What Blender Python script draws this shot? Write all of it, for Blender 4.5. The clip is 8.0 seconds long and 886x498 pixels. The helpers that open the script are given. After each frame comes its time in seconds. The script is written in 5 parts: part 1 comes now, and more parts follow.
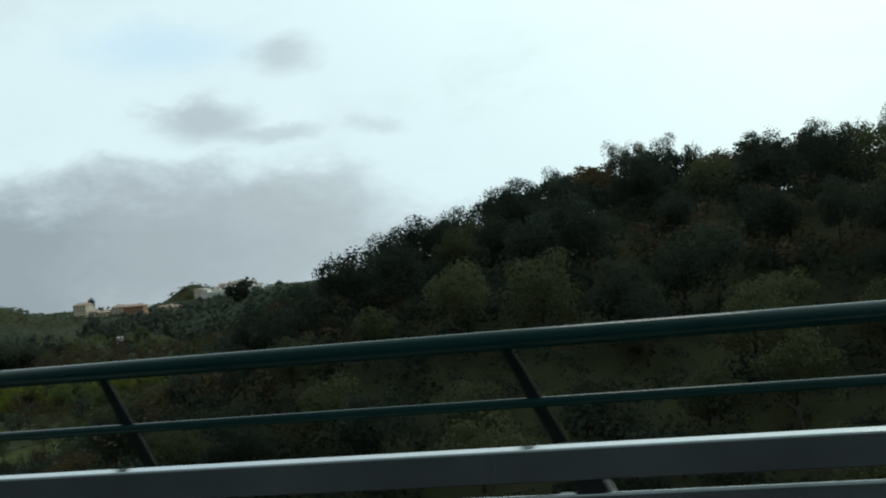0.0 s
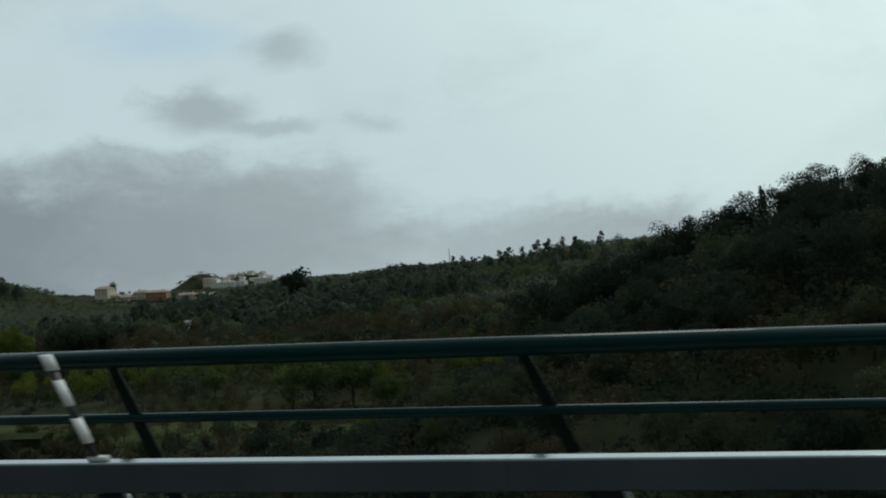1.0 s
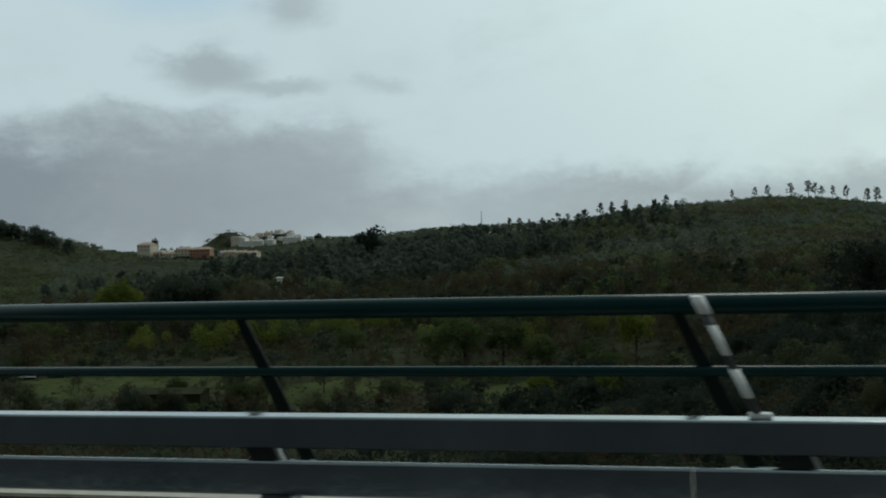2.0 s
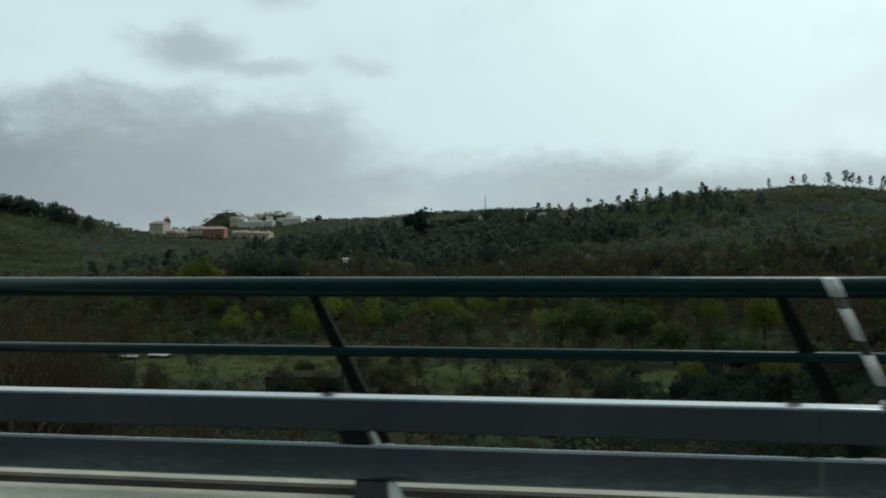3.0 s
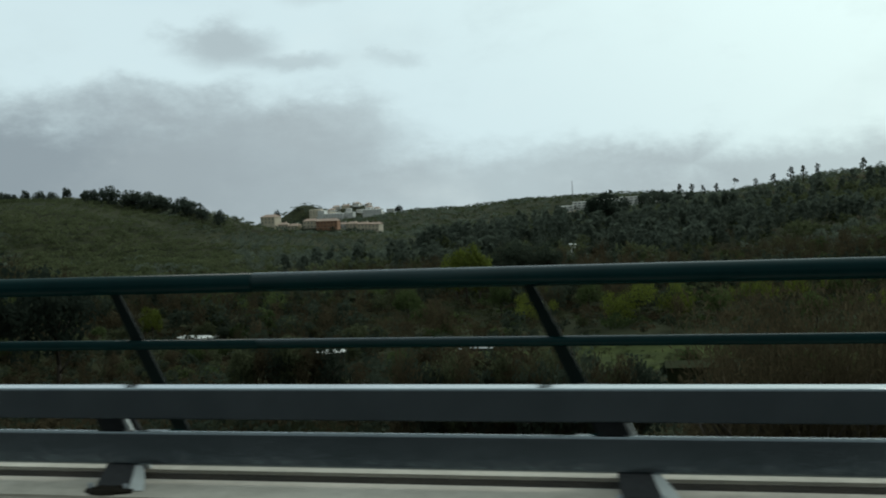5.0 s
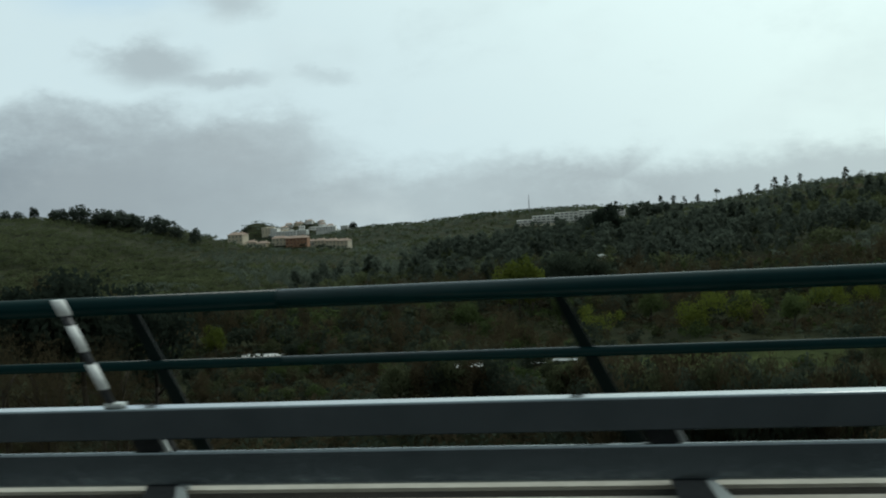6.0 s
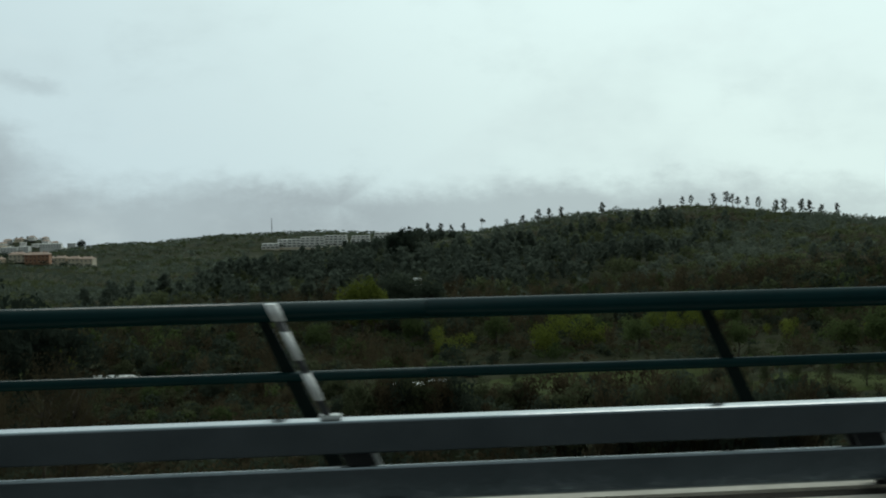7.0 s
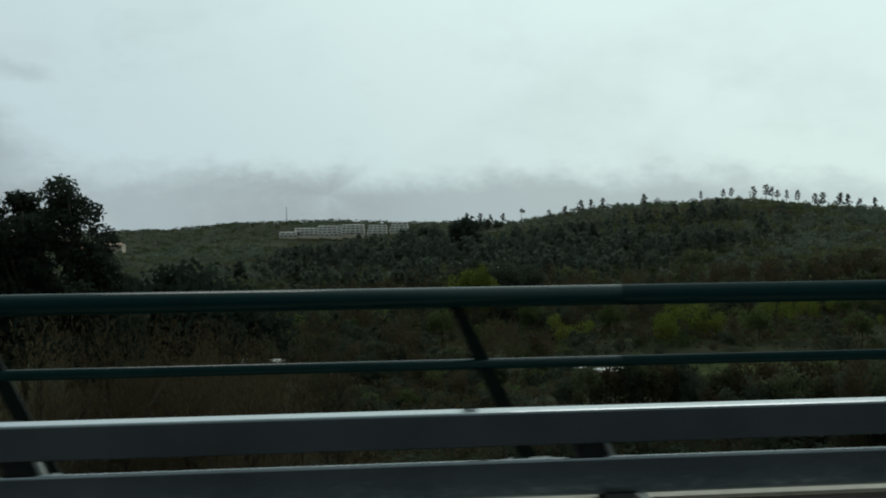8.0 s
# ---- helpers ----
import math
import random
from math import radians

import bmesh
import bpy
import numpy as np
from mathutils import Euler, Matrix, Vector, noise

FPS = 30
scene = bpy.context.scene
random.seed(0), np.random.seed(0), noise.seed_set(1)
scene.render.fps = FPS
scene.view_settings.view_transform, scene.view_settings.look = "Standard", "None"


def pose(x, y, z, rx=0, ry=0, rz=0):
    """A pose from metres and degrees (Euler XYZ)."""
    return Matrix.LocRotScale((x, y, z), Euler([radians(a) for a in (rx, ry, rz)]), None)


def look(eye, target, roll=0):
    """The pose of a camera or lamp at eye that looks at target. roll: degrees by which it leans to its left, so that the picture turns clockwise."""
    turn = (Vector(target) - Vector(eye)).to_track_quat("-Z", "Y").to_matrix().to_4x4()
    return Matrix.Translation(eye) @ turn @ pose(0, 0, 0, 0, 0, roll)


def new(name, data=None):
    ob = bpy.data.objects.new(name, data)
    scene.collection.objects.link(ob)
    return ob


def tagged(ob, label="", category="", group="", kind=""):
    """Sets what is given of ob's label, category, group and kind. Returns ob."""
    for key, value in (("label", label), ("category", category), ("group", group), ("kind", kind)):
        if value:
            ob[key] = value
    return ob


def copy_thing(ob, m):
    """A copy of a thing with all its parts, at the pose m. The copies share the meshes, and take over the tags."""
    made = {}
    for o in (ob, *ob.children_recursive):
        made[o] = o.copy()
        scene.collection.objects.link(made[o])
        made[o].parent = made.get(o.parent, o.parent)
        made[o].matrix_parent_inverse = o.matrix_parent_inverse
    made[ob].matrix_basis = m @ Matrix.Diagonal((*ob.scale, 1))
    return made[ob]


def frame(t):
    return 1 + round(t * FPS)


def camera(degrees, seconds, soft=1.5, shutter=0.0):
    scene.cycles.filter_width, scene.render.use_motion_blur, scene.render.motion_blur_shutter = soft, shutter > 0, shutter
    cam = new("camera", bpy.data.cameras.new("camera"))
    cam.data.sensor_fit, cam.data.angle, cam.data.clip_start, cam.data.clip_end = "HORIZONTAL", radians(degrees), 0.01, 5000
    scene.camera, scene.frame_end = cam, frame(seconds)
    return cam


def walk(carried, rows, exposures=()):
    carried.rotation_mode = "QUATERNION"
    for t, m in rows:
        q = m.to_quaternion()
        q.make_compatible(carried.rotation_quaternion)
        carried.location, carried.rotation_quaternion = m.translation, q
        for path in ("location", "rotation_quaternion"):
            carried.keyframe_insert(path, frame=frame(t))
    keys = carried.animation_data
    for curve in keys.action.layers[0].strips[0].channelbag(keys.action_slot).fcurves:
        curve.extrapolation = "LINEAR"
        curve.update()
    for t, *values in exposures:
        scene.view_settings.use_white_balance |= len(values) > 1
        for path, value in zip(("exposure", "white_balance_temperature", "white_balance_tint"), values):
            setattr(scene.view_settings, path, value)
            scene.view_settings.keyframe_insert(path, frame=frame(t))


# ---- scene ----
EYE = 1.40            # height of the lens over the road
LEAN = 0.47           # how far uprights lean along the bridge, metres per metre

cam = camera(44.85, 8.0, soft=2.0, shutter=0.02)
ROWS = [
    (0.0, -0.368, -0.08, 0.022, 89.297, 12.344, -5.732), (0.5, -16.011, -0.196, 0.065, 89.471, 11.493, -3.928),
    (1.0, -32.509, -0.063, 0.03, 89.366, 11.878, -3.088), (1.5, -49.011, -0.076, 0.022, 88.701, 12.472, -3.194),
    (1.7, -55.512, -0.053, 0.016, 87.725, 12.882, -2.462), (2.8, -91.01, 0.076, -0.02, 87.034, 11.198, -1.264),
    (3.0, -97.664, 0.099, -0.026, 86.563, 11.255, -1.011), (3.5, -114.342, 0.107, -0.025, 87.029, 12.518, -1.453),
    (4.0, -131.043, 0.1, -0.023, 87.32, 13.582, -2.276), (4.5, -147.742, 0.02, -0.0, 86.452, 11.821, -2.813),
    (4.7, -154.386, 0.032, -0.006, 85.548, 12.015, -1.927), (5.0, -164.454, 0.049, -0.015, 86.047, 13.238, -2.64),
    (5.2, -170.241, 0.03, -0.014, 85.833, 13.647, -2.708), (6.3, -207.298, -0.076, -0.006, 87.083, 4.977, -2.695),
    (6.5, -214.005, -0.095, -0.005, 87.23, 0.759, -1.66), (7.0, -230.825, -0.095, -0.004, 87.555, -5.525, -1.023),
    (7.5, -246.793, 0.054, -0.019, 87.15, -6.751, -0.564), (8.0, -263.706, 0.141, -0.029, 87.05, -6.117, -0.433)]


def lens_pose(x, y, z, tilt, turn, roll):
    return pose(x, y, EYE + z, 0, 0, turn) @ pose(0, 0, 0, tilt, 0, 0) @ pose(0, 0, 0, 0, 0, roll)


walk(cam, [(r[0], lens_pose(*r[1:])) for r in ROWS],
     exposures=[(t, stops, 6560, 6) for t, stops in ((0.0, 0.30), (0.5, 0.0), (1.0, -0.15), (1.5, -0.2), (1.7, -0.2), (3.0, 0.1), (3.5, 0.14), (4.0, 0.09), (4.5, 0.15), (5.0, 0.15), (6.5, 0.05), (8.0, -0.12))])


# ---- sky and sun ----
def sky_world():
    world = bpy.data.worlds.new("overcast_sky")
    scene.world = world
    world.use_nodes = True
    nt = world.node_tree
    nt.nodes.clear()
    N = nt.nodes.new

    def link(a, b):
        nt.links.new(a, b)

    def math_node(op, a, b=None, c=None):
        n = N("ShaderNodeMath")
        n.operation = op
        for i, v in enumerate((a, b, c)):
            if v is None:
                continue
            if isinstance(v, (int, float)):
                n.inputs[i].default_value = v
            else:
                link(v, n.inputs[i])
        return n.outputs[0]

    def ramp(v, lo, hi):
        n = N("ShaderNodeMapRange")
        n.interpolation_type = "SMOOTHSTEP"
        link(v, n.inputs[0])
        n.inputs[1].default_value, n.inputs[2].default_value = lo, hi
        return n.outputs[0]

    def mix(fac, a, b):
        n = N("ShaderNodeMix")
        n.data_type = "RGBA"
        link(fac, n.inputs[0])
        for sock, v in ((n.inputs[6], a), (n.inputs[7], b)):
            if isinstance(v, tuple):
                sock.default_value = (*v, 1)
            else:
                link(v, sock)
        return n.outputs[2]

    out, bg = N("ShaderNodeOutputWorld"), N("ShaderNodeBackground")
    tex = N("ShaderNodeTexCoord")
    sep = N("ShaderNodeSeparateXYZ")
    link(tex.outputs["Generated"], sep.inputs[0])
    x, y, z = sep.outputs
    az = math_node("MULTIPLY", math_node("ARCTAN2", math_node("MULTIPLY", x, -1.0), y), 57.2958)
    el = math_node("MULTIPLY", math_node("ARCSINE", z), 57.2958)

    sky = N("ShaderNodeTexSky")
    sky.sky_type, sky.sun_disc = "NISHITA", False
    sky.sun_elevation, sky.sun_rotation = radians(42), radians(25)
    sky_scaled = N("ShaderNodeVectorMath")
    sky_scaled.operation = "SCALE"
    link(sky.outputs[0], sky_scaled.inputs[0])
    sky_scaled.inputs[3].default_value = 0.10

    flat = N("ShaderNodeCombineXYZ")
    link(math_node("MULTIPLY", az, 0.05), flat.inputs[0])
    link(math_node("MULTIPLY", el, 0.085), flat.inputs[1])

    def noise_tex(scale, detail, rough=0.55):
        n = N("ShaderNodeTexNoise")
        link(flat.outputs[0], n.inputs["Vector"])
        n.inputs["Scale"].default_value, n.inputs["Detail"].default_value, n.inputs["Roughness"].default_value = scale, detail, rough
        return n.outputs[0]

    big, fine = noise_tex(1.3, 4), noise_tex(4.0, 6, 0.6)
    # veil of thin bright cloud over the blue
    veil_col = mix(ramp(el, 0.0, 14.0), (0.665, 0.80, 0.79), (0.705, 0.857, 0.862))
    toward = math_node("ADD", math_node("MULTIPLY", math_node("MULTIPLY", az, -0.020), ramp(y, -0.1, 0.5)), math_node("MULTIPLY", el, 0.022))
    veil_col = mix(ramp(toward, -0.3, 0.55), (0.52, 0.64, 0.69), veil_col)
    base = mix(ramp(big, 0.05, 0.30), sky_scaled.outputs[0], veil_col)
    # mottled grey patches everywhere
    base = mix(math_node("MULTIPLY", ramp(math_node("ADD", big, math_node("MULTIPLY", fine, 0.3)), 0.62, 0.95), 0.35), base, (0.42, 0.50, 0.53))

    # billows: the cloud shapes are drawn in warped angles
    billow, ragged = noise_tex(3.2, 5, 0.6), noise_tex(9.0, 6, 0.65)
    wob = math_node("SUBTRACT", math_node("ADD", math_node("MULTIPLY", billow, 0.65), math_node("MULTIPLY", ragged, 0.35)), 0.5)
    az_w = math_node("ADD", az, math_node("MULTIPLY", math_node("SUBTRACT", billow, 0.5), 5.0))
    el_w = math_node("ADD", el, math_node("MULTIPLY", wob, 3.2))

    def blob(a, e, w, h, soft, dark, colour):
        nonlocal base
        dx = math_node("DIVIDE", math_node("SUBTRACT", az_w, a), w)
        dy = math_node("DIVIDE", math_node("SUBTRACT", el_w, e), h)
        r = math_node("SQRT", math_node("ADD", math_node("MULTIPLY", dx, dx), math_node("MULTIPLY", dy, dy)))
        r = math_node("ADD", r, math_node("MULTIPLY", math_node("SUBTRACT", ragged, 0.5), 0.35))
        r = math_node("ADD", r, math_node("MULTIPLY", math_node("SUBTRACT", billow, 0.5), 0.7))
        m = math_node("MULTIPLY", math_node("SUBTRACT", 1.0, ramp(r, 1.0 - soft, 1.0 + soft)), dark)
        base = mix(m, base, colour)

    grey, slate, blue = (0.285, 0.335, 0.37), (0.29, 0.335, 0.365), (0.42, 0.57, 0.69)
    blob(36, 0.0, 15, 4.5, 0.42, 0.95, (0.215, 0.258, 0.295))        # long bank over the left horizon
    blob(23, 0.6, 8.0, 3.8, 0.46, 0.80, grey)       # its rounded end
    blob(19, 2.8, 3.4, 1.6, 0.35, 0.35, slate)
    blob(29, 4.4, 5.0, 1.0, 0.55, 0.35, grey)
    blob(8, -0.9, 10.5, 2.1, 0.50, 0.66, slate)     # low bank to the right of it
    blob(-12, -1.2, 17, 2.3, 0.45, 0.65, slate)
    blob(24.2, 7.1, 2.4, 0.95, 0.6, 0.68, grey)     # small loose clouds
    blob(20.6, 6.2, 2.2, 0.45, 0.6, 0.50, grey)
    blob(15.2, 6.3, 0.9, 0.4, 0.7, 0.30, grey)
    blob(19.8, 10.3, 1.6, 0.9, 0.8, 0.55, grey)
    blob(26.0, 10.9, 3.8, 1.1, 0.8, 0.75, blue)     # a blue gap
    # soft mottling inside the banks
    mottle = noise_tex(2.3, 6, 0.6)
    base = mix(math_node("MULTIPLY", ramp(mottle, 0.52, 0.85), 0.28), base, (0.60, 0.68, 0.70))
    base = mix(math_node("MULTIPLY", math_node("SUBTRACT", 1.0, ramp(mottle, 0.22, 0.47)), 0.18), base, (0.30, 0.35, 0.38))
    # unseen sky behind is set to an even grey to level the beam reflections
    base = mix(math_node("SUBTRACT", 1.0, ramp(y, -0.30, 0.10)), base, (0.50, 0.60, 0.63))
    # unseen sky behind, and a little overhead, is dimmed to darken near sides
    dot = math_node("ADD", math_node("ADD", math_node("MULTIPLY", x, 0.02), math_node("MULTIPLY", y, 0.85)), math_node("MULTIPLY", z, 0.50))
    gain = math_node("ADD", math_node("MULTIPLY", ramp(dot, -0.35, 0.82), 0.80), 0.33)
    link(base, bg.inputs[0])
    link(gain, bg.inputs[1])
    link(bg.outputs[0], out.inputs[0])


sky_world()
sun_data = bpy.data.lights.new("veiled_sun", "SUN")
sun_data.energy, sun_data.angle, sun_data.color = 0.5, radians(20), (1.0, 0.96, 0.90)
sun = new("veiled_sun", sun_data)
# above and ahead of the lens, to its right
sun.matrix_world = look((0, 0, 300), (-0.43 * 100, -0.90 * 100, 300 - 90))


# ---- materials ----
def material(name, dark, light, scale=4.0, rough=0.8, metal=0.0, bump=0.3, fine=None, island=0.0, obj_random=0.0, coords="Object", spec=0.5):
    m = bpy.data.materials.new(name)
    m.use_nodes = True
    nt = m.node_tree
    b = nt.nodes["Principled BSDF"]
    b.inputs["Roughness"].default_value, b.inputs["Metallic"].default_value = rough, metal
    b.inputs["Specular IOR Level"].default_value = spec
    tc = nt.nodes.new("ShaderNodeTexCoord")
    n1, n2 = nt.nodes.new("ShaderNodeTexNoise"), nt.nodes.new("ShaderNodeTexNoise")
    for n, s, d in ((n1, scale, 5), (n2, fine or scale * 9, 3)):
        nt.links.new(tc.outputs[coords], n.inputs["Vector"])
        n.inputs["Scale"].default_value, n.inputs["Detail"].default_value = s, d
    add = nt.nodes.new("ShaderNodeMath")
    add.operation = "MULTIPLY_ADD"
    nt.links.new(n2.outputs[0], add.inputs[0])
    add.inputs[1].default_value = 0.45
    nt.links.new(n1.outputs[0], add.inputs[2])
    value = add.outputs[0]
    for kind, amount in (("island", island), ("object", obj_random)):
        if not amount:
            continue
        src = nt.nodes.new("ShaderNodeNewGeometry" if kind == "island" else "ShaderNodeObjectInfo")
        plus = nt.nodes.new("ShaderNodeMath")
        plus.operation = "MULTIPLY_ADD"
        nt.links.new(src.outputs["Random Per Island" if kind == "island" else "Random"], plus.inputs[0])
        plus.inputs[1].default_value = amount
        shift = nt.nodes.new("ShaderNodeMath")
        shift.operation = "SUBTRACT"
        nt.links.new(value, plus.inputs[2])
        nt.links.new(plus.outputs[0], shift.inputs[0])
        shift.inputs[1].default_value = amount / 2
        value = shift.outputs[0]
    r = nt.nodes.new("ShaderNodeValToRGB")
    r.color_ramp.elements[0].position, r.color_ramp.elements[1].position = 0.42, 1.0
    r.color_ramp.elements[0].color, r.color_ramp.elements[1].color = (*dark, 1), (*light, 1)
    nt.links.new(value, r.inputs[0])
    nt.links.new(r.outputs[0], b.inputs["Base Color"])
    if bump:
        bp = nt.nodes.new("ShaderNodeBump")
        bp.inputs["Strength"].default_value, bp.inputs["Distance"].default_value = bump, 0.02
        nt.links.new(n2.outputs[0], bp.inputs["Height"])
        nt.links.new(bp.outputs[0], b.inputs["Normal"])
    return m


def leaf_material(name, dark, light, island=0.12, obj_random=0.35, through_light=0.50):
    """Matt leaves that let part of the light through."""
    m = bpy.data.materials.new(name)
    m.use_nodes = True
    nt = m.node_tree
    nt.nodes.clear()
    N = nt.nodes.new
    tc, geo, info = N("ShaderNodeTexCoord"), N("ShaderNodeNewGeometry"), N("ShaderNodeObjectInfo")
    total = None
    for scale, weight in ((0.021, 0.75), (0.12, 0.35), (0.30, 0.35)):
        n = N("ShaderNodeTexNoise")
        nt.links.new(geo.outputs["Position"], n.inputs["Vector"])
        n.inputs["Scale"].default_value, n.inputs["Detail"].default_value = scale, 3
        mul = N("ShaderNodeMath")
        mul.operation = "MULTIPLY_ADD"
        nt.links.new(n.outputs[0], mul.inputs[0])
        mul.inputs[1].default_value = weight
        if total is None:
            mul.inputs[2].default_value = -0.20
        else:
            nt.links.new(total, mul.inputs[2])
        total = mul.outputs[0]
    for src, amount in ((geo.outputs["Random Per Island"], island), (info.outputs["Random"], obj_random)):
        mul = N("ShaderNodeMath")
        mul.operation = "MULTIPLY_ADD"
        nt.links.new(src, mul.inputs[0])
        mul.inputs[1].default_value = amount
        nt.links.new(total, mul.inputs[2])
        shift = N("ShaderNodeMath")
        shift.operation = "SUBTRACT"
        nt.links.new(mul.outputs[0], shift.inputs[0])
        shift.inputs[1].default_value = amount / 2
        total = shift.outputs[0]
    r = N("ShaderNodeValToRGB")
    r.color_ramp.elements[0].position, r.color_ramp.elements[1].position = 0.22, 0.82
    r.color_ramp.elements[0].color, r.color_ramp.elements[1].color = (*dark, 1), (*light, 1)
    nt.links.new(total, r.inputs[0])
    d, t, mix, out = N("ShaderNodeBsdfDiffuse"), N("ShaderNodeBsdfTranslucent"), N("ShaderNodeMixShader"), N("ShaderNodeOutputMaterial")
    nt.links.new(r.outputs[0], d.inputs[0])
    nt.links.new(r.outputs[0], t.inputs[0])
    mix.inputs[0].default_value = through_light
    nt.links.new(d.outputs[0], mix.inputs[1])
    nt.links.new(t.outputs[0], mix.inputs[2])
    nt.links.new(mix.outputs[0], out.inputs[0])
    return m


ZINC = material("galvanised_steel", (0.140, 0.175, 0.190), (0.225, 0.266, 0.286), scale=2.2, rough=0.20, metal=1.0, bump=0.08)
zinc = ZINC.node_tree.nodes["Principled BSDF"]
zinc.inputs["Coat Weight"].default_value, zinc.inputs["Coat Roughness"].default_value = 0.9, 0.10   # wet from the rain
DULL_STEEL = material("dark_steel", (0.018, 0.019, 0.020), (0.050, 0.052, 0.054), scale=5, rough=0.8, metal=0.1, bump=0.2)
GREEN = material("green_rail_paint", (0.0024, 0.0190, 0.0200), (0.0042, 0.0290, 0.0305), scale=3, rough=0.16, bump=0.05, spec=0.07)
paint = GREEN.node_tree.nodes["Principled BSDF"]
paint.inputs["Coat Weight"].default_value, paint.inputs["Coat Roughness"].default_value = 0.08, 0.03    # wet too
# rail paint repeated darker: the shade on the flat posts is in its colour
POST_SHADE_GREEN = material("shaded_green_paint", (0.0022, 0.0060, 0.0056), (0.0040, 0.0105, 0.0098), scale=5, rough=0.5, bump=0.1, spec=0.10)
CONCRETE = material("kerb_concrete", (0.38, 0.345, 0.285), (0.65, 0.595, 0.51), scale=1.6, rough=0.9, bump=0.4)
ASPHALT = material("asphalt", (0.028, 0.028, 0.029), (0.068, 0.068, 0.069), scale=3, rough=0.9, bump=0.5, fine=90)
DIRT_SHADE = material("dirt_and_shade", (0.008, 0.007, 0.005), (0.026, 0.021, 0.014), scale=4, rough=0.9, bump=0.4, spec=0.12)
PAINT_WHITE = material("white_paint", (0.62, 0.62, 0.60), (0.82, 0.82, 0.80), scale=5, rough=0.5, bump=0.05)
PAINT_BLACK = material("black_plastic", (0.012, 0.012, 0.014), (0.03, 0.03, 0.035), scale=6, rough=0.5, bump=0.05)
PAINT_BLUE = material("blue_paint", (0.02, 0.06, 0.12), (0.04, 0.10, 0.18), scale=6, rough=0.5, bump=0.05)
SIGN_GREY = material("white_sign_sheet", (0.50, 0.52, 0.50), (0.68, 0.70, 0.68), scale=3, rough=0.45, bump=0.03)
BOX_GREY = material("grey_cabinet_paint", (0.25, 0.27, 0.28), (0.36, 0.385, 0.40), scale=4, rough=0.5, bump=0.05)
BARK = material("bark", (0.03, 0.024, 0.018), (0.10, 0.08, 0.06), scale=3, rough=0.95, bump=0.6)
SCRUB = material("hill_scrub_ground", (0.019, 0.025, 0.012), (0.050, 0.052, 0.026), scale=0.05, rough=1.0, bump=0, fine=0.5, spec=0.1)
GRASS = material("meadow_grass", (0.022, 0.031, 0.009), (0.066, 0.082, 0.024), scale=0.16, rough=1.0, bump=0, fine=1.2, spec=0.1)
OLIVE = leaf_material("olive_leaves", (0.050, 0.058, 0.031), (0.112, 0.126, 0.068))
DEEP = leaf_material("dark_leaves", (0.034, 0.044, 0.032), (0.080, 0.099, 0.069))
BROWN = leaf_material("bare_twigs", (0.046, 0.038, 0.023), (0.100, 0.082, 0.049))
# far scrub: distance haze put into a paler copy of the twig colour
TAN = leaf_material("hazed_brown_scrub", (0.084, 0.076, 0.054), (0.160, 0.146, 0.104))
LIME = leaf_material("spring_leaves", (0.080, 0.102, 0.021), (0.185, 0.214, 0.046), obj_random=0.25)
MID = leaf_material("green_leaves", (0.046, 0.066, 0.027), (0.108, 0.140, 0.055))
# paler leaf copies for the far hills, distance haze mixed into their colour
SOFT = leaf_material("hazed_pine_needles", (0.050, 0.064, 0.052), (0.106, 0.128, 0.100))
HAZE_GREEN = leaf_material("hazed_green_leaves", (0.080, 0.098, 0.076), (0.152, 0.178, 0.136))
HILL = leaf_material("hazed_scrub_leaves", (0.066, 0.080, 0.040), (0.140, 0.158, 0.082))
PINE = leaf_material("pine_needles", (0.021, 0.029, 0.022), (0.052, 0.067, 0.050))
WALL = material("white_render", (0.80, 0.785, 0.75), (0.92, 0.91, 0.88), scale=0.3, rough=0.9, bump=0, fine=2)
WALL_CREAM = material("cream_render", (0.66, 0.57, 0.43), (0.82, 0.73, 0.58), scale=0.3, rough=0.9, bump=0, fine=2)
WALL_PINK = material("terracotta_render", (0.34, 0.17, 0.10), (0.50, 0.28, 0.18), scale=0.3, rough=0.9, bump=0, fine=2)
TILE = material("clay_roof_tiles", (0.28, 0.19, 0.145), (0.46, 0.34, 0.27), scale=0.8, rough=0.9, bump=0, fine=6)
SHEET = material("pale_sheet_roof", (0.26, 0.27, 0.27), (0.50, 0.51, 0.50), scale=0.6, rough=0.8, bump=0, fine=3)
GLASS = material("window_glass", (0.02, 0.025, 0.03), (0.05, 0.055, 0.06), scale=1, rough=0.15, bump=0)
STEEL = material("mast_steel", (0.25, 0.25, 0.26), (0.4, 0.4, 0.42), scale=2, rough=0.5, metal=0.6, bump=0)


# ---- mesh helpers ----
def mesh_from(name, verts, faces, mats, smooth=False, mat_index=None):
    me = bpy.data.meshes.new(name)
    me.from_pydata([tuple(v) for v in verts], [], [tuple(f) for f in faces])
    for m in (mats if isinstance(mats, (list, tuple)) else [mats]):
        me.materials.append(m)
    if mat_index is not None:
        me.polygons.foreach_set("material_index", mat_index)
    if smooth:
        me.polygons.foreach_set("use_smooth", [True] * len(me.polygons))
    me.update()
    return me


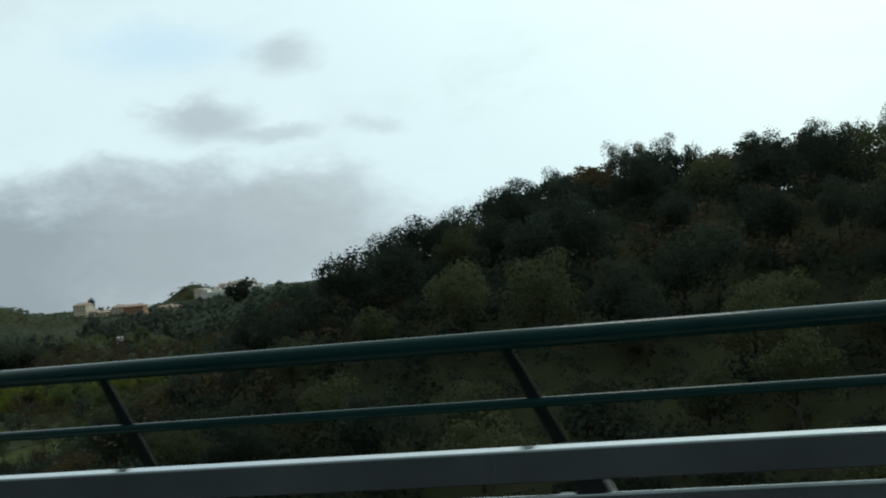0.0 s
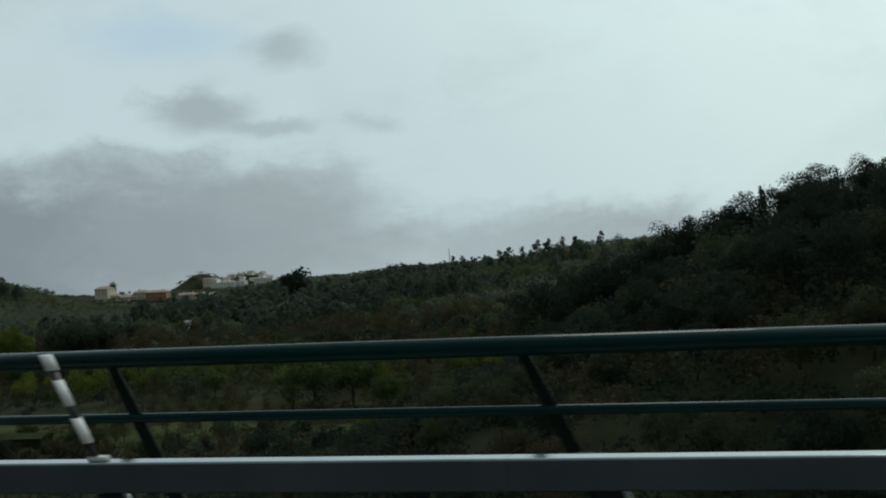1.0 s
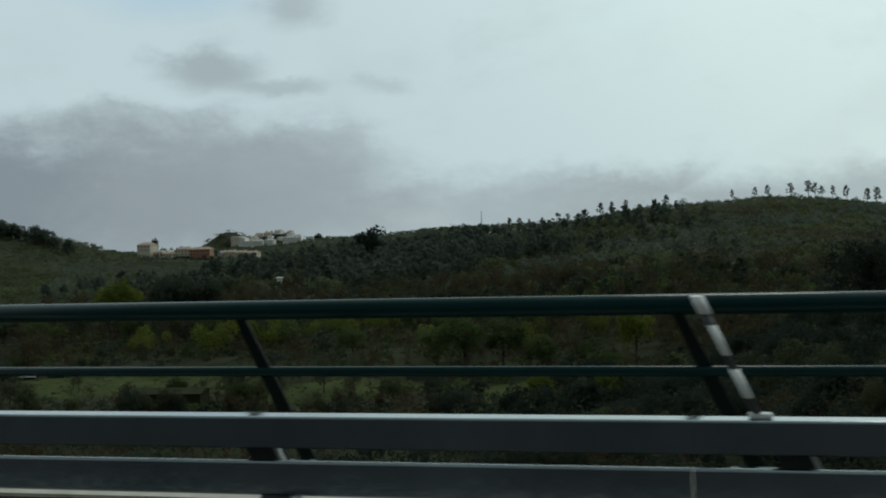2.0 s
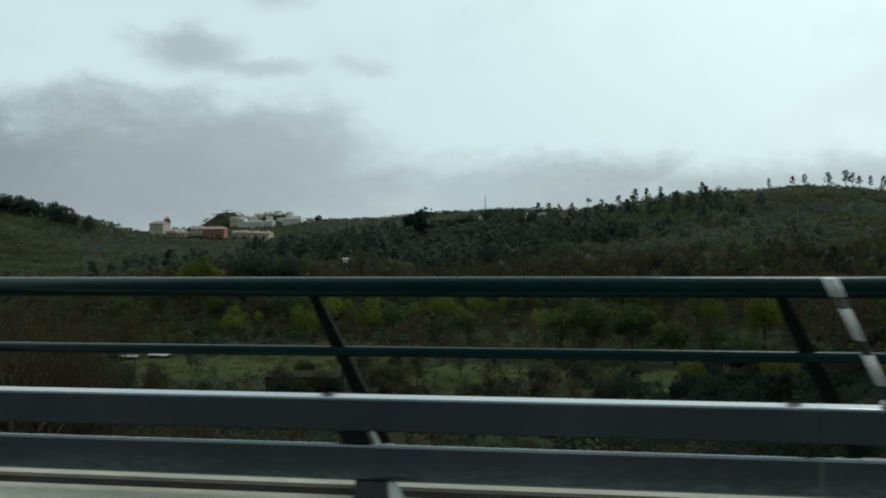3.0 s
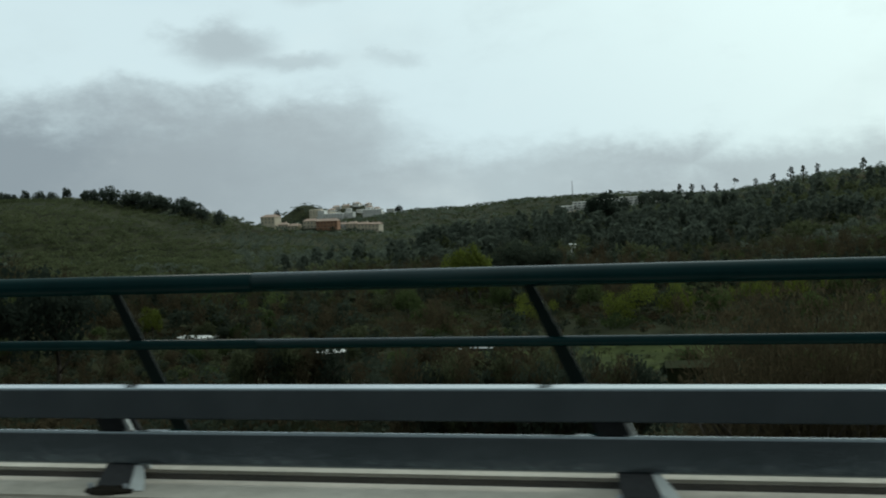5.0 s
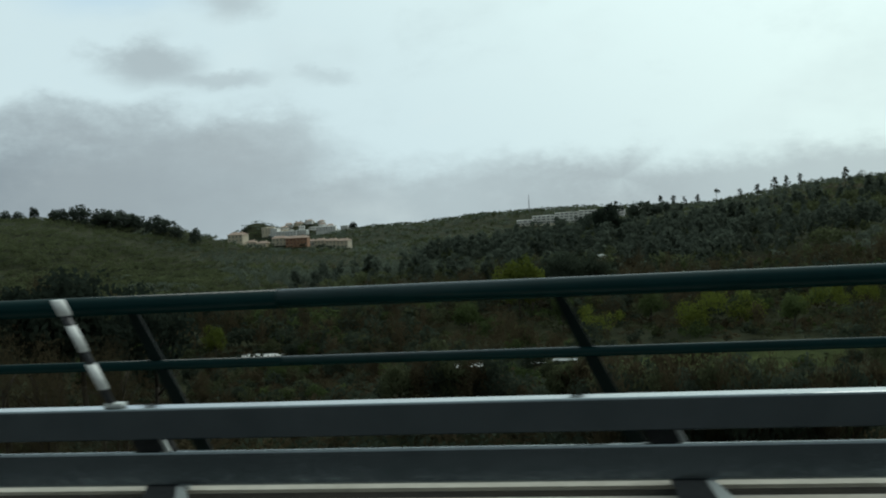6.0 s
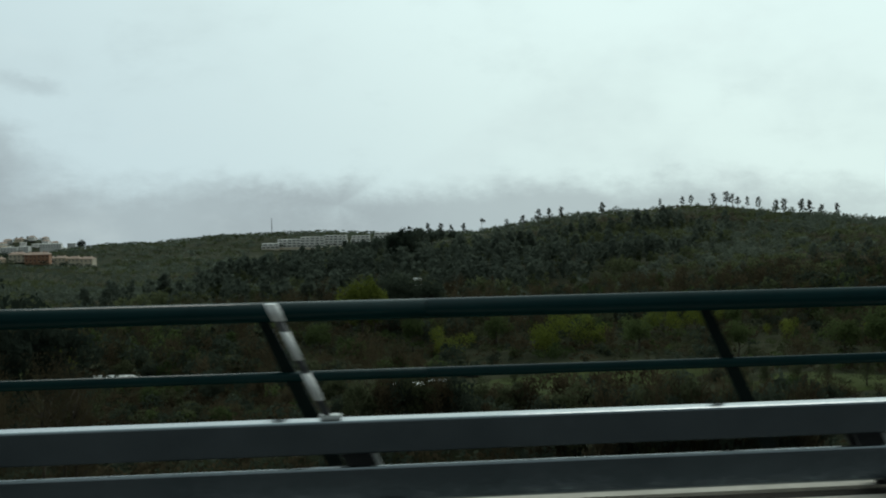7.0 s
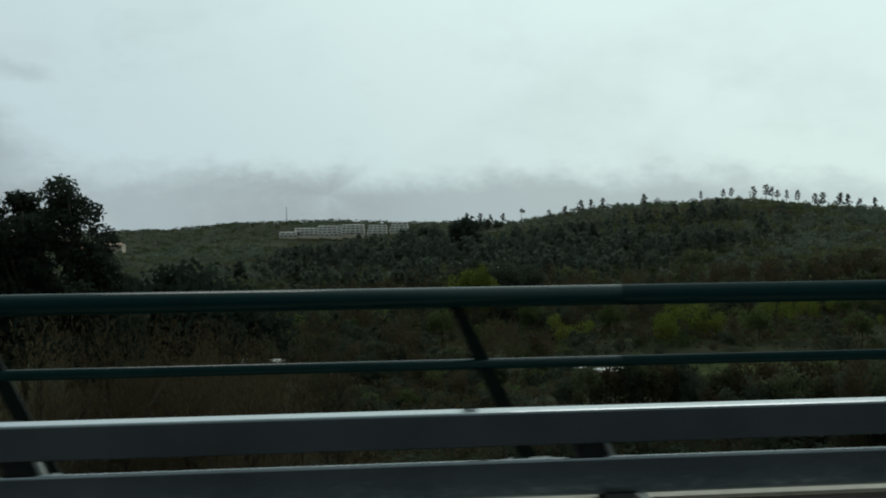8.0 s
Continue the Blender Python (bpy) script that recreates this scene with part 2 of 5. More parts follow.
def quads_mesh(name, v, mat):
    """v: (n, 4, 3) corners of loose quads."""
    n = len(v)
    me = bpy.data.meshes.new(name)
    me.vertices.add(4 * n)
    me.vertices.foreach_set("co", np.ascontiguousarray(v, dtype=np.float32).ravel())
    me.loops.add(4 * n)
    me.loops.foreach_set("vertex_index", np.arange(4 * n, dtype=np.int32))
    me.polygons.add(n)
    me.polygons.foreach_set("loop_start", np.arange(0, 4 * n, 4, dtype=np.int32))
    me.polygons.foreach_set("loop_total", np.full(n, 4, dtype=np.int32))
    me.materials.append(mat)
    me.update(calc_edges=True)
    return me


def from_bm(name, bm, mat):
    me = bpy.data.meshes.new(name)
    bm.to_mesh(me)
    bm.free()
    me.materials.append(mat)
    return me


def part(name, bm, mat, parent, label=""):
    me = bm if isinstance(bm, bpy.types.Mesh) else from_bm(name, bm, mat)
    ob = new(name, me)
    ob.parent = parent
    if label:
        ob["label"] = label
    return ob


def box_bm(x0, x1, y0, y1, z0, z1, bevel=0.0, bm=None):
    own = bm is None
    bm = bm or bmesh.new()
    r = bmesh.ops.create_cube(bm, size=1.0)
    for v in r["verts"]:
        v.co = Vector((x0 + (v.co.x + 0.5) * (x1 - x0), y0 + (v.co.y + 0.5) * (y1 - y0), z0 + (v.co.z + 0.5) * (z1 - z0)))
    if bevel and own:
        bmesh.ops.bevel(bm, geom=bm.edges[:], offset=bevel, segments=2, affect="EDGES")
    return bm


def sheared(bm, z0=0.0, lean=LEAN):
    for v in bm.verts:
        v.co.x -= lean * (v.co.z - z0)
    return bm


def tube_bm(p0, p1, r0, r1=None, seg=12, bm=None):
    bm = bm or bmesh.new()
    p0, p1 = Vector(p0), Vector(p1)
    r1 = r0 if r1 is None else r1
    m = Matrix.Translation((p0 + p1) / 2) @ (p1 - p0).to_track_quat("Z", "Y").to_matrix().to_4x4()
    r = bmesh.ops.create_cone(bm, cap_ends=True, segments=seg, radius1=r0, radius2=r1, depth=(p1 - p0).length, matrix=m)
    for f in bm.faces:
        if len(f.verts) == 4:
            f.smooth = True
    return bm


def slab(corners, y0, y1, bevel=0.0):
    """Upright plate from its (x, z) corners, y0 in front."""
    bm = bmesh.new()
    a = [bm.verts.new((x, y0, z)) for x, z in corners]
    b = [bm.verts.new((x, y1, z)) for x, z in corners]
    n = len(corners)
    bm.faces.new(a)
    bm.faces.new(b[::-1])
    for i in range(n):
        bm.faces.new((a[i], b[i], b[(i + 1) % n], a[(i + 1) % n]))
    bmesh.ops.recalc_face_normals(bm, faces=bm.faces[:])
    if bevel:
        bmesh.ops.bevel(bm, geom=[e for e in bm.edges if abs(e.verts[0].co.y - e.verts[1].co.y) > 1e-4], offset=bevel, segments=3, affect="EDGES")
    return bm


def thing(name, label, category, group="", kind="", at=(0, 0, 0)):
    ob = new(name)
    ob.location = at
    return tagged(ob, label, category, group, kind)


# ---- the lie of the land ----
def step(v, a, b):
    t = np.clip((v - a) / (b - a), 0, 1)
    return t * t * (3 - 2 * t)


def land(x, y):
    """Height of the ground over the road."""
    x, y = np.asarray(x, float), np.asarray(y, float)
    z = -38.5 - 8.0 * step(y, 665, 950)
    # long wooded hill across the valley, falling to the side valley on the left
    crest = np.interp(x, [-640, -560, -480, -420, -360, -310, -260, -218, -181, -146, -112, -81, -52, -16, 20, 82, 160, 400],
                      [-46, -48, -48, -46, -44, -40, -34, -28.0, -24.5, -20.5, -16.0, -10.5, -8.0, -6.0, -9.0, -16.5, -20, -22])
    up = np.clip((y - 228) / 412, 0, 1) ** 0.75 * (1 - step(y, 665, 950))
    z = z + (crest + 38.5) * up
    # knoll with the tiled houses, and the far ridge with the white village on its end
    z = z + 10.0 * np.exp(-(((x + 488) / 45) ** 2 + ((y - 870) / 50) ** 2)) - 5.0 * np.exp(-(((x + 436) / 30) ** 2 + ((y - 900) / 50) ** 2))
    far = np.interp(x, [-1200, -900, -720, -570, -514, -470, -430, -390, -350, -310, -250, 0, 600], [-46, -54, -62, -55, -47.5, -46.5, -44.5, -40, -38, -37.5, -38.5, -44, -50])
    z = z - 16.0 * step(y, 915, 1050)
    z = np.maximum(z, -62 + (far + 62) * step(y, 950, 1350))
    z = z - 15.0 * np.exp(-(((x + 250) / 80) ** 2 + ((y - 1210) / 55) ** 2))
    z = z + 33.0 * np.exp(-(((x + 742) / 36) ** 2 + ((y - 1540) / 46) ** 2)) + 27.0 * np.exp(-(((x + 660) / 58) ** 2 + ((y - 1545) / 46) ** 2))
    # green hill on the left
    left = np.interp(x, [-900, -700, -583, -546, -522, -496, -471, -440, -400, -370], [46, 42, 40.8, 36.8, 32.8, 28.3, 20.5, 10.5, 4, 0])
    z = z + left * step(y, 280, 640) * (1 - 0.95 * step(y, 680, 830))
    z = z - 0.07 * np.maximum(0, np.hypot(x + 130, y) - 1480)
    # near hill at the bridge's end
    a = np.interp(x, [-95, -80, -64, -55, -46, -41, -34, -31, -24, -17, -6, 20, 60, 160], [0, 6, 14.5, 19.5, 24, 26.5, 30, 31.5, 34.5, 37, 39.5, 40, 41.5, 44])
    fore, rear = np.interp(x, [-30, -15, 0], [92, 104, 112]), 128.0
    b = np.where(y < fore, np.exp(-(((y - fore) / 70) ** 2)), np.where(y < rear, 1.0, np.exp(-(((y - rear) / 32) ** 2))))
    z = z + a * b * step(y, -60, 40)
    # mound with a shed below the viaduct
    z = z + 9.0 * np.exp(-(((x + 224) / 20) ** 2 + ((y - 154) / 20) ** 2))
    # rise at the other end
    z = z + 24 * step(-x, 270, 338) * (1 - step(y, 150, 330)) * step(y, 5, 60)
    z = z + 1.2 * np.sin(x / 23.0 + 1.3 * np.sin(y / 31.0)) * step(y, 60, 300) + 0.5 * np.sin(x / 9.1 + y / 7.3)
    return z + EYE


def ground_mesh():
    xs = np.unique(np.concatenate([np.linspace(-4600, -904, 15), np.arange(-904, 240, 8.0), np.linspace(240, 4600, 18)]))
    ys = np.unique(np.concatenate([np.linspace(-4600, -60, 14), np.arange(-60, 320, 7.0), np.arange(320, 1680, 20.0), np.linspace(1680, 4700, 11)]))
    X, Y = np.meshgrid(xs, ys)
    Z = land(X, Y)
    # unseen rise added behind the road, a dark backdrop for rail reflections
    Z = Z + 45 * step(-Y, 40, 260)
    nx, ny = len(xs), len(ys)
    verts = np.stack([X.ravel(), Y.ravel(), Z.ravel()], -1)
    i = (np.arange(ny - 1)[:, None] * nx + np.arange(nx - 1)[None, :]).ravel()
    faces = np.stack([i, i + 1, i + nx + 1, i + nx], -1)
    return mesh_from("ground", verts.tolist(), faces.tolist(), SCRUB, smooth=True)


tagged(new("ground", ground_mesh()), "valley floor and hillsides of brown and green scrub", "ground", kind="structure")


def patch(name, cx, cy, rx, ry, mat, label, category, lift=0.25, seed=0, n=40, rings=6):
    rnd = random.Random(seed)
    wob = [rnd.uniform(0, 6.28) for _ in range(3)]
    verts, faces = [(cx, cy, float(land(cx, cy)) + lift)], []
    for k in range(1, rings + 1):
        for j in range(n):
            a = 2 * math.pi * j / n
            r = (k / rings) * (1 + 0.18 * math.sin(2 * a + wob[0]) + 0.12 * math.sin(5 * a + wob[1]) + 0.06 * math.sin(11 * a + wob[2]))
            px, py = cx + rx * r * math.cos(a), cy + ry * r * math.sin(a)
            verts.append((px, py, float(land(px, py)) + lift - (0.5 if k == rings else 0)))
    for j in range(n):
        faces.append((0, 1 + j, 1 + (j + 1) % n))
    for k in range(rings - 1):
        for j in range(n):
            a, b = 1 + k * n + j, 1 + k * n + (j + 1) % n
            faces.append((a, a + n, b + n, b))
    return tagged(new(name, mesh_from(name, verts, faces, mat, smooth=True)), label, category, kind="structure")


patch("meadow", -186, 220, 33, 19, GRASS, "bright green grass meadow on the valley floor", "meadow", seed=1)
patch("meadow", -134, 207, 21, 12, GRASS, "green grass clearing between bare trees", "meadow", seed=2)
patch("meadow", -97, 206, 7, 17, GRASS, "narrow pale green clearing at the foot of the hill", "meadow", seed=4)


# ---- bridge ----
X_LEFT, X_RIGHT = -340.0, 60.0
LEN = X_RIGHT - X_LEFT
KERB_Z, HR_Y, GR_Y = EYE - 1.16, 4.67, 3.81
P = 2.0
X_GUARD, X_HAND = -0.725, -1.048
GUARD_Z = EYE - 0.792      # top of the upper beam


def bridge_deck():
    bm = box_bm(X_LEFT, X_RIGHT, -9.0, 3.595, -0.9, 0.0)
    tagged(new("road", from_bm("road", bm, ASPHALT)), "dark asphalt carriageway on the viaduct deck", "road", kind="structure")
    bm = box_bm(X_LEFT, X_RIGHT, 3.595, 3.850, -0.9, KERB_Z, 0.012)
    tagged(new("kerb", from_bm("kerb", bm, CONCRETE)), "pale weathered concrete kerb under the guardrail", "kerb", kind="structure")
    bm = box_bm(X_LEFT, X_RIGHT, 3.948, 4.56, -1.2, KERB_Z + 0.004, 0.012)
    tagged(new("edge_beam", from_bm("edge_beam", bm, CONCRETE)), "pale concrete edge beam of the viaduct", "edge beam", kind="structure")
    # near-black bar fills the gutter: dirt and the recess shade in one colour
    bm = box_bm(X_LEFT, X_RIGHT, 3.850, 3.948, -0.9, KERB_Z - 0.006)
    tagged(new("drain_channel", from_bm("drain_channel", bm, DIRT_SHADE)), "drain channel filled near-black for its dirt and shade, beside the kerb", "channel", kind="structure")
    bm = box_bm(X_LEFT, X_RIGHT, 2.9, 3.05, 0.004, 0.008)
    tagged(new("edge_line", from_bm("edge_line", bm, PAINT_WHITE)), "white painted line along the hard shoulder", "road marking", kind="structure")


bridge_deck()


def viaduct_body():
    bm = box_bm(X_LEFT, X_RIGHT, -7.0, 2.4, -3.1, -0.9)
    for v in bm.verts:
        if v.co.z < -2:
            v.co.y = -5.4 if v.co.y < 0 else 0.8
    tagged(new("viaduct_girder", from_bm("viaduct_girder", bm, CONCRETE)), "pale concrete box girder under the road", "girder", kind="structure")
    for k in range(8):
        x = -305.0 + 48.0 * k
        z = float(land(x, -2.3)) - 1.0
        bm = box_bm(x - 1.1, x + 1.1, -4.8, 0.2, z, -3.1, 0.15)
        tagged(new("viaduct_pier", from_bm("viaduct_pier", bm, CONCRETE)), "tall plain concrete pier carrying the viaduct", "pier", kind="structure")


viaduct_body()


def beam_mesh(name, length, y0, y1, z0, z1):
    """Closed steel box section with rounded long edges."""
    bm = bmesh.new()
    r, prof = 0.009, []
    for cy, cz, a0 in ((y1 - r, z1 - r, 0), (y0 + r, z1 - r, 90), (y0 + r, z0 + r, 180), (y1 - r, z0 + r, 270)):
        for k in range(4):
            a = radians(a0 + 30 * k)
            prof.append((cy + r * math.cos(a), cz + r * math.sin(a)))
    rings = [[bm.verts.new((x, y, z)) for y, z in prof] for x in (0, length)]
    n = len(prof)
    for i in range(n):
        bm.faces.new((rings[0][i], rings[0][(i + 1) % n], rings[1][(i + 1) % n], rings[1][i])).smooth = False
    bm.faces.new(rings[0])
    bm.faces.new(rings[1][::-1])
    bmesh.ops.recalc_face_normals(bm, faces=bm.faces[:])
    return from_bm(name, bm, ZINC)


def guardrail():
    g = thing("guardrail", "grey galvanised steel guardrail with two box beams", "guardrail", at=(0, 0, 0))
    z_top = GUARD_Z
    upper = beam_mesh("upper_beam", 8.0 - 0.002, GR_Y, GR_Y + 0.085, z_top - 0.124, z_top)
    lower = beam_mesh("lower_beam", 8.0 - 0.002, GR_Y, GR_Y + 0.034, z_top - 0.306, z_top - 0.173)
    n0, n1 = math.ceil((X_LEFT - X_GUARD) / P), math.floor((X_RIGHT - X_GUARD) / P)
    for n in range(n0, n1 - 3):
        if n % 4 == 0:
            for name, me in (("upper_beam", upper), ("lower_beam", lower)):
                part(name, me, None, g).location = (X_GUARD + n * P - 0.4, 0, 0)
    # one upright: an I section behind the beams, its foot plate, the beam brackets and bolts
    bm = bmesh.new()
    base = z_top - 0.20
    for x0, x1, y0, y1 in ((-0.062, 0.048, GR_Y + 0.088, GR_Y + 0.104), (-0.062, 0.048, GR_Y + 0.182, GR_Y + 0.194), (-0.012, 0.0, GR_Y + 0.104, GR_Y + 0.182)):
        box_bm(x0, x1, y0, y1, KERB_Z + 0.02, z_top - 0.02, bm=bm)
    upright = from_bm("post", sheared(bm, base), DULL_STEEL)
    bm = box_bm(0.050, 0.070, GR_Y + 0.090, GR_Y + 0.112, KERB_Z + 0.022, z_top - 0.03, 0.003)
    flange = from_bm("flange", sheared(bm, base), SIGN_GREY)
    foot_x = LEAN * (KERB_Z - base) + 0.02
    top = z_top - 0.29

    def splay(bm):
        # the foot stands out towards the road
        for v in bm.verts:
            v.co.y -= 0.20 * (top - v.co.z) / (top - KERB_Z)

    # flared foot of the upright, its side gusset, the mortar bed and the tie rod behind the beam
    bm = slab([(-foot_x - 0.032, KERB_Z + 0.004), (-foot_x + 0.106, KERB_Z + 0.004), (-foot_x + 0.044, top), (-foot_x - 0.064, top)], GR_Y + 0.040, GR_Y + 0.09, 0.004)
    splay(bm)
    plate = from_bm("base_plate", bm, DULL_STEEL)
    bm = slab([(-foot_x + 0.110, KERB_Z + 0.004), (-foot_x + 0.168, KERB_Z + 0.004), (-foot_x + 0.150, KERB_Z + 0.022), (-foot_x + 0.072, top - 0.004), (-foot_x + 0.048, top)], GR_Y + 0.05, GR_Y + 0.062)
    splay(bm)
    gusset = from_bm("gusset", bm, SIGN_GREY)
    bm = bmesh.new()
    bmesh.ops.create_uvsphere(bm, u_segments=14, v_segments=8, radius=1.0)
    wob = random.Random(3)
    for v in bm.verts:
        k = wob.uniform(0.86, 1.1)
        v.co = Vector((-foot_x + 0.03 + 0.105 * k * v.co.x, GR_Y - 0.150 + 0.048 * k * v.co.y, KERB_Z + 0.002 + 0.020 * k * v.co.z))
    bed = from_bm("mortar_bed", bm, DIRT_SHADE)
    bm = tube_bm((-foot_x + 0.10, GR_Y + 0.10, top + 0.004), (-foot_x + 0.36, GR_Y + 0.12, top - 0.004), 0.011, seg=8)
    tube_bm((-foot_x + 0.20, GR_Y + 0.10, top), (-foot_x + 0.235, GR_Y + 0.10, top), 0.020, seg=6, bm=bm)
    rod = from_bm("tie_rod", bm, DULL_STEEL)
    bolt = from_bm("bolt", tube_bm((-foot_x + 0.03, GR_Y - 0.15, KERB_Z + 0.005), (-foot_x + 0.03, GR_Y - 0.15, KERB_Z + 0.032), 0.010, seg=6), BOX_GREY)
    for n in range(n0, n1 + 1):
        post = part("post", upright, None, g)
        post.location = (X_GUARD + n * P - 0.02, 0, 0)
        part("flange", flange, None, post, "pale galvanised flange")
        part("base_plate", plate, None, post)
        part("gusset", gusset, None, post, "pale galvanised gusset")
        part("mortar_bed", bed, None, post, "dark dirty mortar bed")
        part("tie_rod", rod, None, post)
        for dx in (-0.072, 0.076):
            part("bolt", bolt, None, post, "pale zinc bolt").location = (dx, 0, 0)


def handrail():
    h = thing("handrail", "dark green tubular steel handrail on leaning posts", "handrail")
    r1, r2 = 0.0450, 0.0235
    z1, z2 = EYE - 0.427 - r1, EYE - 0.736 - r2
    bm = tube_bm((0.001, HR_Y, z1), (7.999, HR_Y, z1), r1, seg=20)
    top = from_bm("top_rail", bm, GREEN)
    bm = tube_bm((0.001, HR_Y, z2), (7.999, HR_Y, z2), r2, seg=14)
    middle = from_bm("middle_rail", bm, GREEN)
    n0, n1 = math.ceil((X_LEFT - X_HAND) / P), math.floor((X_RIGHT - X_HAND) / P)
    for n in range(n0, n1 - 3):
        if n % 4 == 1:
            for name, me in (("top_rail", top), ("middle_rail", middle)):
                part(name, me, None, h).location = (X_HAND + n * P + 0.6, 0, 0)
    bm = bmesh.new()
    # flat steel upright, waisted towards the tube, with a foot
    prof = [(-0.040, KERB_Z - 0.32), (0.040, KERB_Z - 0.32), (0.033, z2), (0.024, z1 - 0.03), (-0.024, z1 - 0.03), (-0.033, z2)]
    a = [bm.verts.new((x, HR_Y - 0.007, z)) for x, z in prof]
    b = [bm.verts.new((x, HR_Y + 0.007, z)) for x, z in prof]
    bm.faces.new(a)
    bm.faces.new(b[::-1])
    for i in range(len(prof)):
        bm.faces.new((a[i], b[i], b[(i + 1) % len(prof)], a[(i + 1) % len(prof)]))
    bmesh.ops.recalc_face_normals(bm, faces=bm.faces[:])
    upright = from_bm("post", sheared(bm, z2), POST_SHADE_GREEN)
    bm = box_bm(-0.10, 0.09, HR_Y - 0.36, HR_Y - 0.12, KERB_Z + 0.006, KERB_Z + 0.022, 0.004)
    sheared(bm, z2)
    foot = from_bm("foot_plate", bm, GREEN)
    for n in range(n0, n1 + 1):
        post = part("post", upright, None, h)
        post.location = (X_HAND + n * P, 0, 0)
        part("foot_plate", foot, None, post)


guardrail()
handrail()


def delineator():
    """White and black roadside marker that stands on the upper beam."""
    d = thing("delineator", "white and black banded plastic marker post standing on the guardrail", "marker post", "markers along the guardrail")
    z0 = GUARD_Z
    yc = GR_Y + 0.04

    def band(name, za, zb, w, mat, label="", depth=0.030):
        bm = bmesh.new()
        ring = []
        for z in (za, zb):
            ring.append([bm.verts.new((w * math.cos(a) * 1.0, yc + depth * math.sin(a), z)) for a in [2 * math.pi * k / 10 for k in range(10)]])
        for k in range(10):
            bm.faces.new((ring[0][k], ring[0][(k + 1) % 10], ring[1][(k + 1) % 10], ring[1][k])).smooth = True
        bm.faces.new(ring[0][::-1])
        bm.faces.new(ring[1])
        part(name, sheared(bm, z0), mat, d, label)

    band("body", z0 + 0.02, z0 + 0.425, 0.015, PAINT_BLACK, "black plastic body", 0.022)
    band("lower_band", z0 + 0.075, z0 + 0.175, 0.018, PAINT_WHITE, "white reflective band")
    band("upper_band", z0 + 0.225, z0 + 0.330, 0.016, PAINT_WHITE, "white reflective band")
    band("cap", z0 + 0.370, z0 + 0.432, 0.024, PAINT_WHITE, "pale rounded cap")
    part("foot", box_bm(-0.035, 0.045, GR_Y + 0.02, GR_Y + 0.07, z0 + 0.001, z0 + 0.018, 0.004), SIGN_GREY, d, "pale fixing foot")
    return d


MARKS = [10, 6, 2, -2, -6, -10, -13, -17, -21, -25.035, -32.05, -36.05, -40.05, -44.05, -48.05, -52.05, -56.05, -60.05, -64.05, -68.05, -72.05, -76.05,
         -80.05, -84.05, -88.05, -95.04, -99.04, -103.04, -107.04, -111.04, -115.04, -118.04, -122.07, -127, -135]
proto = delineator()
for i, n in enumerate(MARKS):
    m = pose(X_GUARD + n * P - 0.07, 0, 0)
    if i == 0:
        proto.matrix_basis = m
    else:
        copy_thing(proto, m)


# ---- plants ----
rng = np.random.default_rng(7)


